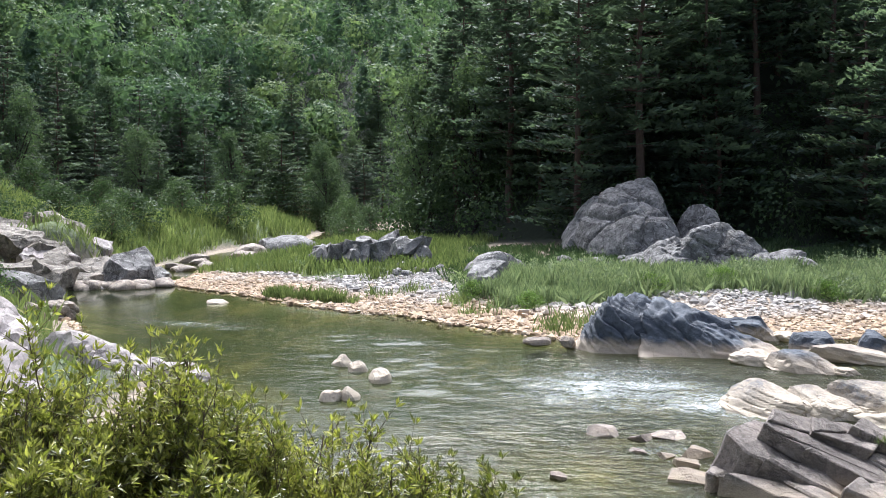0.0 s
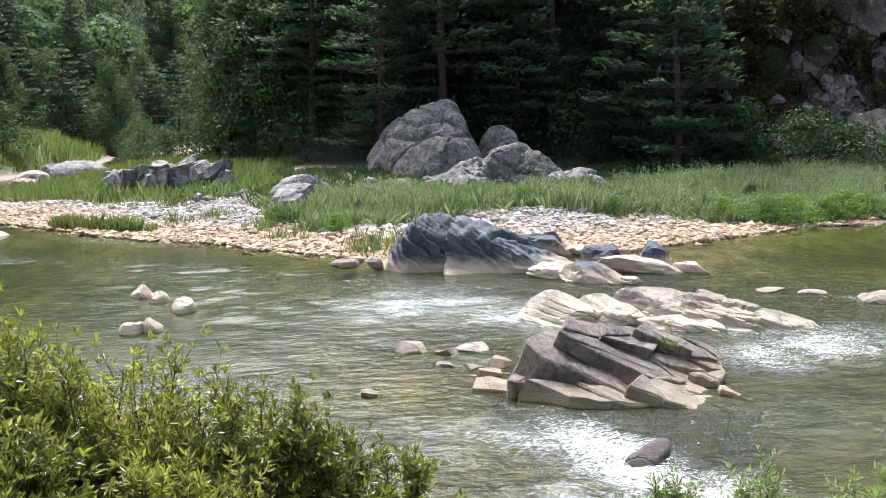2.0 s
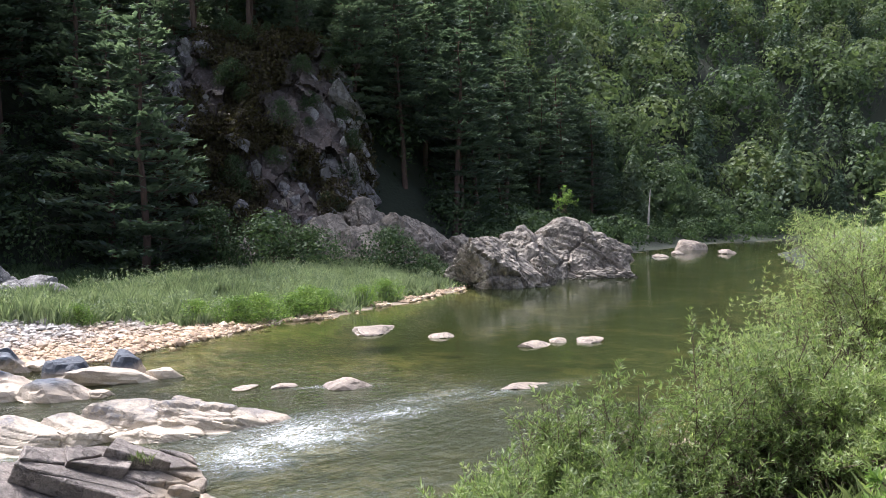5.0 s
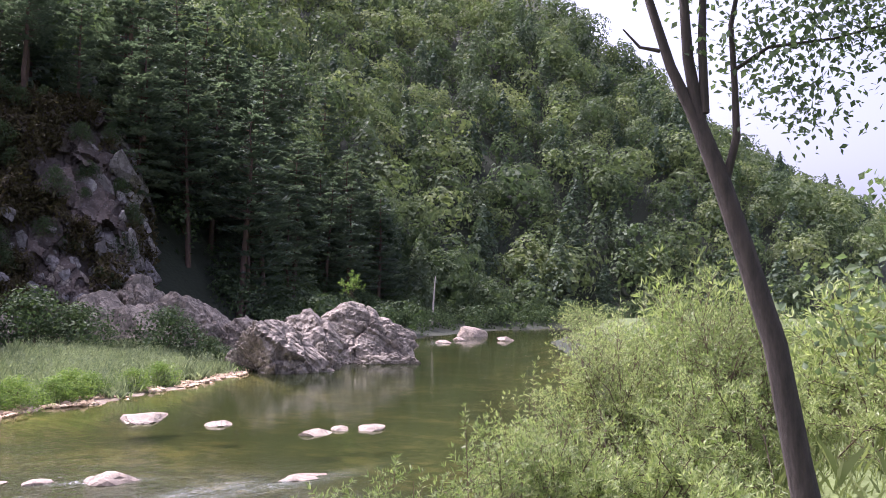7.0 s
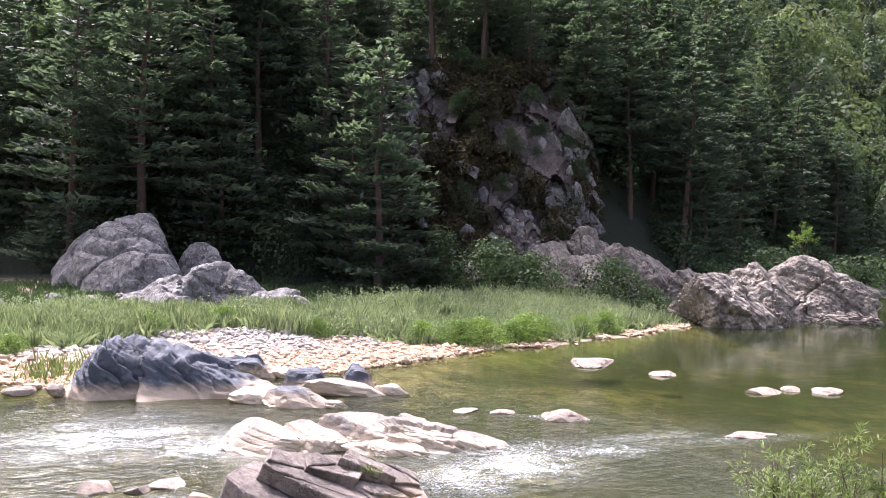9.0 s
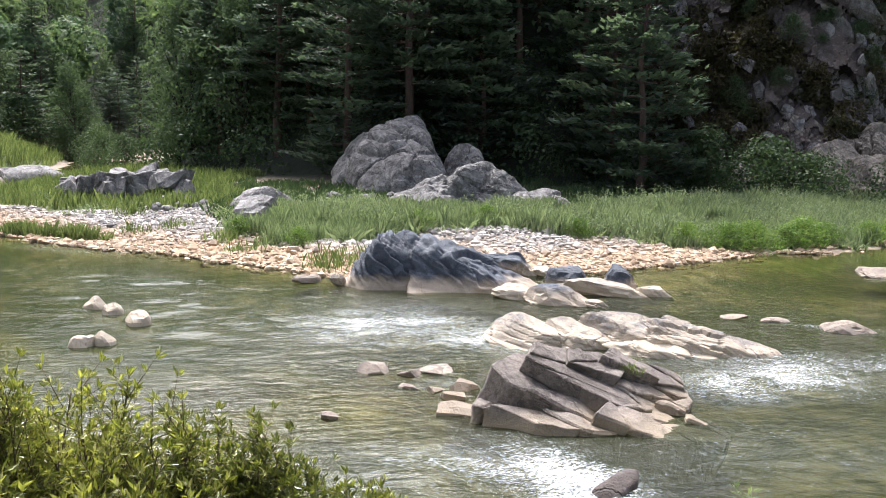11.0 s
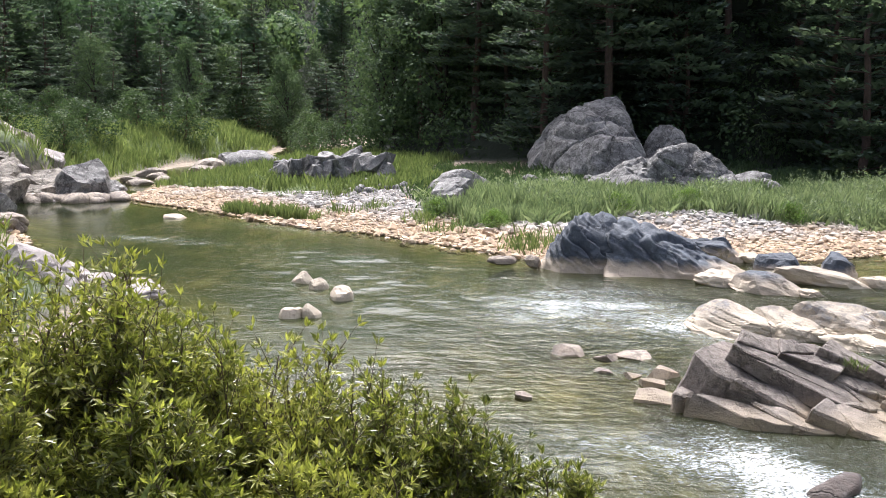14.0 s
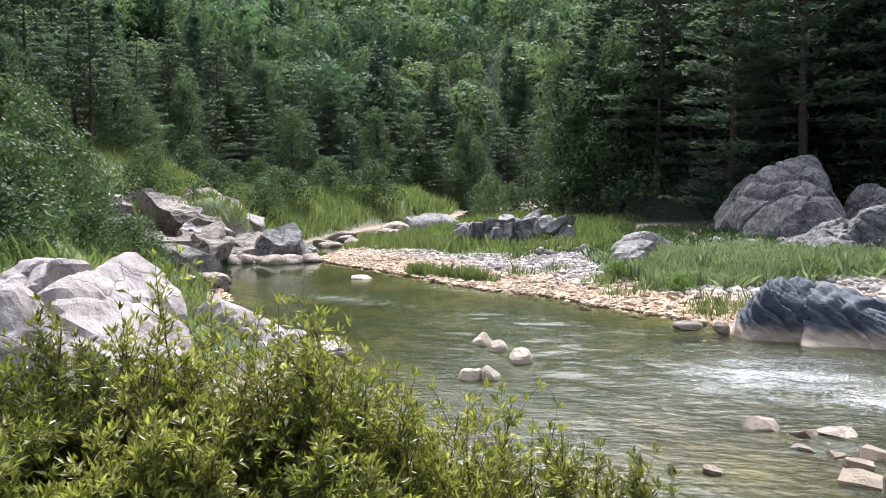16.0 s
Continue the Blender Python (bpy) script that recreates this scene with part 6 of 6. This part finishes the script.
for k, (c, rad, st) in enumerate((((8.4, 4.1), (0.9, 0.9, 2.9), 70), ((7.8, 4.9), (0.8, 0.8, 2.35), 60), ((7.2, 5.5), (0.6, 0.6, 1.75), 46), ((9.2, 3.4), (1.0, 1.0, 3.05), 66), ((6.4, 5.4), (0.6, 0.6, 1.3), 34), ((6.7, 4.2), (0.9, 0.9, 1.9), 54), ((10.2, 4.2), (1.0, 1.0, 2.9), 60),
                                  ((12.1, 5.1), (1.0, 1.0, 3.2), 54), ((12.9, 4.3), (1.2, 1.1, 4.4), 66), ((13.2, 2.6), (1.3, 1.2, 4.9), 64), ((10.6, 2.4), (1.2, 1.2, 3.6), 50), ((15.5, 3.6), (1.6, 1.5, 5.1), 60), ((5.4, 4.6), (0.7, 0.7, 2.15), 36), ((4.7, 5.3), (0.55, 0.5, 1.5), 22), ((3.9, 5.7), (0.45, 0.4, 1.4), 14), ((3.3, 6.1), (0.4, 0.35, 1.1), 9), ((5.5, 5.4), (0.6, 0.5, 1.5), 24),
                                  ((18.5, 4.6), (2.0, 1.6, 4.7), 52), ((15.0, 0.8), (1.8, 1.6, 4.6), 54), ((18.5, 1.0), (2.0, 1.8, 4.8), 50), ((8.4, 2.0), (1.0, 0.9, 3.0), 44), ((22.5, 4.5), (2.2, 1.8, 4.8), 44), ((27, 6.5), (2.6, 2.0, 4.8), 44), ((12.0, 0.2), (1.4, 1.3, 3.9), 50), ((23, 0.5), (2.4, 2.0, 4.9), 40),
                                  ((6.9, 5.95), (0.55, 0.5, 1.55), 40), ((7.5, 5.5), (0.6, 0.6, 2.2), 44), ((45, 15), (3, 2.4, 4.2), 30), ((54, 18.5), (3.2, 2.6, 4.2), 30), ((64, 23), (3.4, 2.8, 4.4), 30), ((75, 28), (3.6, 3, 4.6), 30), ((88, 33), (4, 3, 4.8), 30), ((32, 8), (2.8, 2.2, 4.8), 36), ((40, 10), (3.2, 2.6, 5.0), 36), ((29, 2.5), (2.8, 2.4, 5.0), 36))):
    far = c[0] > 14
    leafy_shrub("willow_shrub", WI, c, rad, st, 9 if far else 15, (0.17 if far else 0.075, 0.21), (2 if far else 4, 6), M_LEAF_WILLOW, 430 + k, droop=0.15, group="willow shrubs")

# slender forked tree on the near bank
tree = thing("forked_tree", "slender dark forked tree with sparse broad leaves on the bank", "tree")
tz = ground_z(5.55, 0.75) - 0.1
limb = lambda pts, radii, nm="limb": part(nm, mesh_of(nm, *tube(pts, radii, 8), M_BARK, True), tree)
limb([(5.60, 0.46, tz), (5.54, 0.68, 3.3), (5.52, 0.80, 3.95), (5.48, 1.00, 4.6), (5.45, 1.11, 4.95), (5.42, 1.24, 5.30)], [0.10, 0.078, 0.070, 0.062, 0.058, 0.05], "trunk")
limb([(5.42, 1.24, 5.28), (5.38, 1.40, 5.65), (5.34, 1.53, 6.08), (5.3, 1.62, 7.0)], [0.04, 0.032, 0.026, 0.012])
limb([(5.43, 1.22, 5.25), (5.41, 1.30, 5.7), (5.40, 1.33, 6.1), (5.42, 1.36, 7.2)], [0.042, 0.034, 0.028, 0.012])
limb([(5.43, 1.20, 5.35), (5.43, 1.22, 5.8), (5.45, 1.22, 6.3), (5.5, 1.2, 7.1)], [0.03, 0.026, 0.02, 0.01])
limb([(5.46, 1.08, 4.92), (5.48, 1.02, 5.2), (5.47, 1.03, 5.5), (5.49, 1.06, 5.9), (5.5, 0.95, 6.5)], [0.028, 0.024, 0.02, 0.016, 0.008])
limb([(5.36, 1.46, 5.75), (5.33, 1.58, 5.78), (5.30, 1.68, 5.90)], [0.014, 0.010, 0.005], "branch")
limb([(5.47, 1.05, 5.6), (5.55, 0.85, 5.75), (5.7, 0.5, 5.8), (5.8, 0.1, 5.9)], [0.014, 0.011, 0.008, 0.004], "branch")
limb([(5.47, 1.0, 6.2), (5.6, 0.7, 6.3), (5.8, 0.3, 6.2)], [0.012, 0.010, 0.004], "branch")


def leaf_sprays(name, centres, radius, n, leaf, material, seed, parent):
    r = np.random.default_rng(seed)
    cs = np.vstack([np.array(c) + r.normal(0, 1, (n, 3)) * np.array(radius) for c in centres])
    d = unit(r.normal(0, 0.7, cs.shape) + [0, 0, -0.35])
    size = leaf * r.uniform(0.6, 1.3, len(cs))
    part(name, mesh_of(name, *leaf_quads(cs, d, size, size * 0.6, r, 0.12, 0.5), material), parent)


leaf_sprays("leaves", [(5.6, 0.62, 6.0), (5.65, 0.45, 6.1), (5.7, 0.2, 6.0), (5.6, 0.75, 5.5), (5.8, 0.0, 6.0), (5.62, 0.62, 5.35), (5.5, 0.95, 5.75), (5.55, 0.8, 5.85), (5.7, 0.5, 5.75), (5.75, 0.3, 5.9), (5.8, 0.1, 5.8), (5.45, 1.1, 6.2), (5.4, 1.3, 6.5), (5.3, 1.55, 6.4), (5.55, 0.8, 6.3), (5.75, 0.35, 6.3), (5.5, 1.0, 6.8), (5.3, 1.5, 7.0)], (0.16, 0.20, 0.12), 190, 0.052, M_BROAD, 500, tree)
# a broadleaf tree standing beyond it
BROADS.put(0, 12.2, -0.7, 0.58, 0.1)
BROADS.put(2, 15.5, -3.2, 0.75, 0.1)
BROADS.put(0, 19.5, -5.5, 0.8, 0.1)

weed_top = leafy_shrub("weed_plant", "small sapling growing on top of a boulder", (46.0, 33.0), (0.8, 0.8, 2.2), 8, 6, (0.16, 0.4), (3, 4), M_FERN, 540, group="weeds")
weed_top.location.z = 4.1
# weeds beside the trunk
for k, (x, y) in enumerate(((5.9, 0.9), (6.3, 1.4), (6.0, 1.7), (4.6, 5.2), (2.7, 6.1), (3.2, 5.9))):
    leafy_shrub("weed_plant", "low bright green weed on the bank", (x, y), (0.35, 0.35, 0.6), 9, 6, (0.09, 0.35), (3, 4), M_FERN, 520 + k, group="weeds")

# ---- gravel: the nearest stones singly, the rest together ----
def pebble(seed, sub):
    r = np.random.default_rng(seed)
    bm = bmesh.new()
    bmesh.ops.create_icosphere(bm, subdivisions=sub, radius=1)
    v = np.array([q.co[:] for q in bm.verts])
    f = np.array([[q.index for q in t.verts] for t in bm.faces])
    bm.free()
    v = v * (1 + 0.28 * r.normal(size=(len(v), 1)).clip(-1, 1)) * [1, r.uniform(0.6, 0.95), r.uniform(0.4, 0.7)]
    return v, f


def on_bar(x, y):
    _, sd = land(x, y)
    return (sd > -0.25) & (sd < 10) & ~inside(NEAR_SIDE, x, y) & (grassy(x, y) + 0.9 * patchy(x, y, 0.7, 4) < 0.25) & (signed(HILL_MID, x, y) < -3) & ((x < 19) | (patchy(x, y, 1.5, 61) > 0.15))


bar = thing("gravel_bar", "gravel bar of cream and grey angular stones", "gravel", kind="structure")
models = [mesh_of("gravel_stone", *pebble(600 + k, 1), M_GRAVEL, False) for k in range(6)]
gx, gy = strewn(300, (-3, 9, 23, 29), lambda x, y: on_bar(x, y) & (land(x, y)[1] < 4), 41)
gz = land(gx, gy)[0]
for k in range(300):
    s = rng.uniform(0.07, 0.19) * (1.6 if rng.random() < 0.12 else 1)
    ob = new("gravel_stone", models[k % 6])
    ob.parent = bar
    ob.matrix_local = pose(gx[k], gy[k], gz[k] + 0.02, rng.uniform(-15, 15), rng.uniform(-15, 15), rng.uniform(0, 360)) @ Matrix.Scale(s, 4)
shapes = [pebble(620 + k, 1) for k in range(8)]
n = 20000
gx, gy = strewn(n, (-16, 38, 22, 50), on_bar, 42)
gz, gsd = land(gx, gy)
size = rng.gamma(3.0, 0.022, n).clip(0.035, 0.30)
ang = rng.uniform(0, 6.283, n)
vs, fs, k0 = [], [], 0
for j in range(8):
    v, f = shapes[j]
    m = np.arange(j, n, 8)
    c, s = np.cos(ang[m])[:, None], np.sin(ang[m])[:, None]
    q = np.stack([v[:, 0] * c - v[:, 1] * s, v[:, 0] * s + v[:, 1] * c, np.broadcast_to(v[:, 2], (len(m), len(v)))], -1) * size[m][:, None, None]
    q += np.stack([gx[m], gy[m], gz[m] + 0.012], 1)[:, None]
    vs.append(q.reshape(-1, 3))
    fs.append((f[None] + (np.arange(len(m)) * len(v))[:, None, None]).reshape(-1, 3) + k0)
    k0 += q.shape[0] * q.shape[1]
loose = part("gravel_stones", mesh_of("gravel_stones", np.vstack(vs), np.vstack(fs), M_GRAVEL), bar)
tagged(loose, kind="stuff")
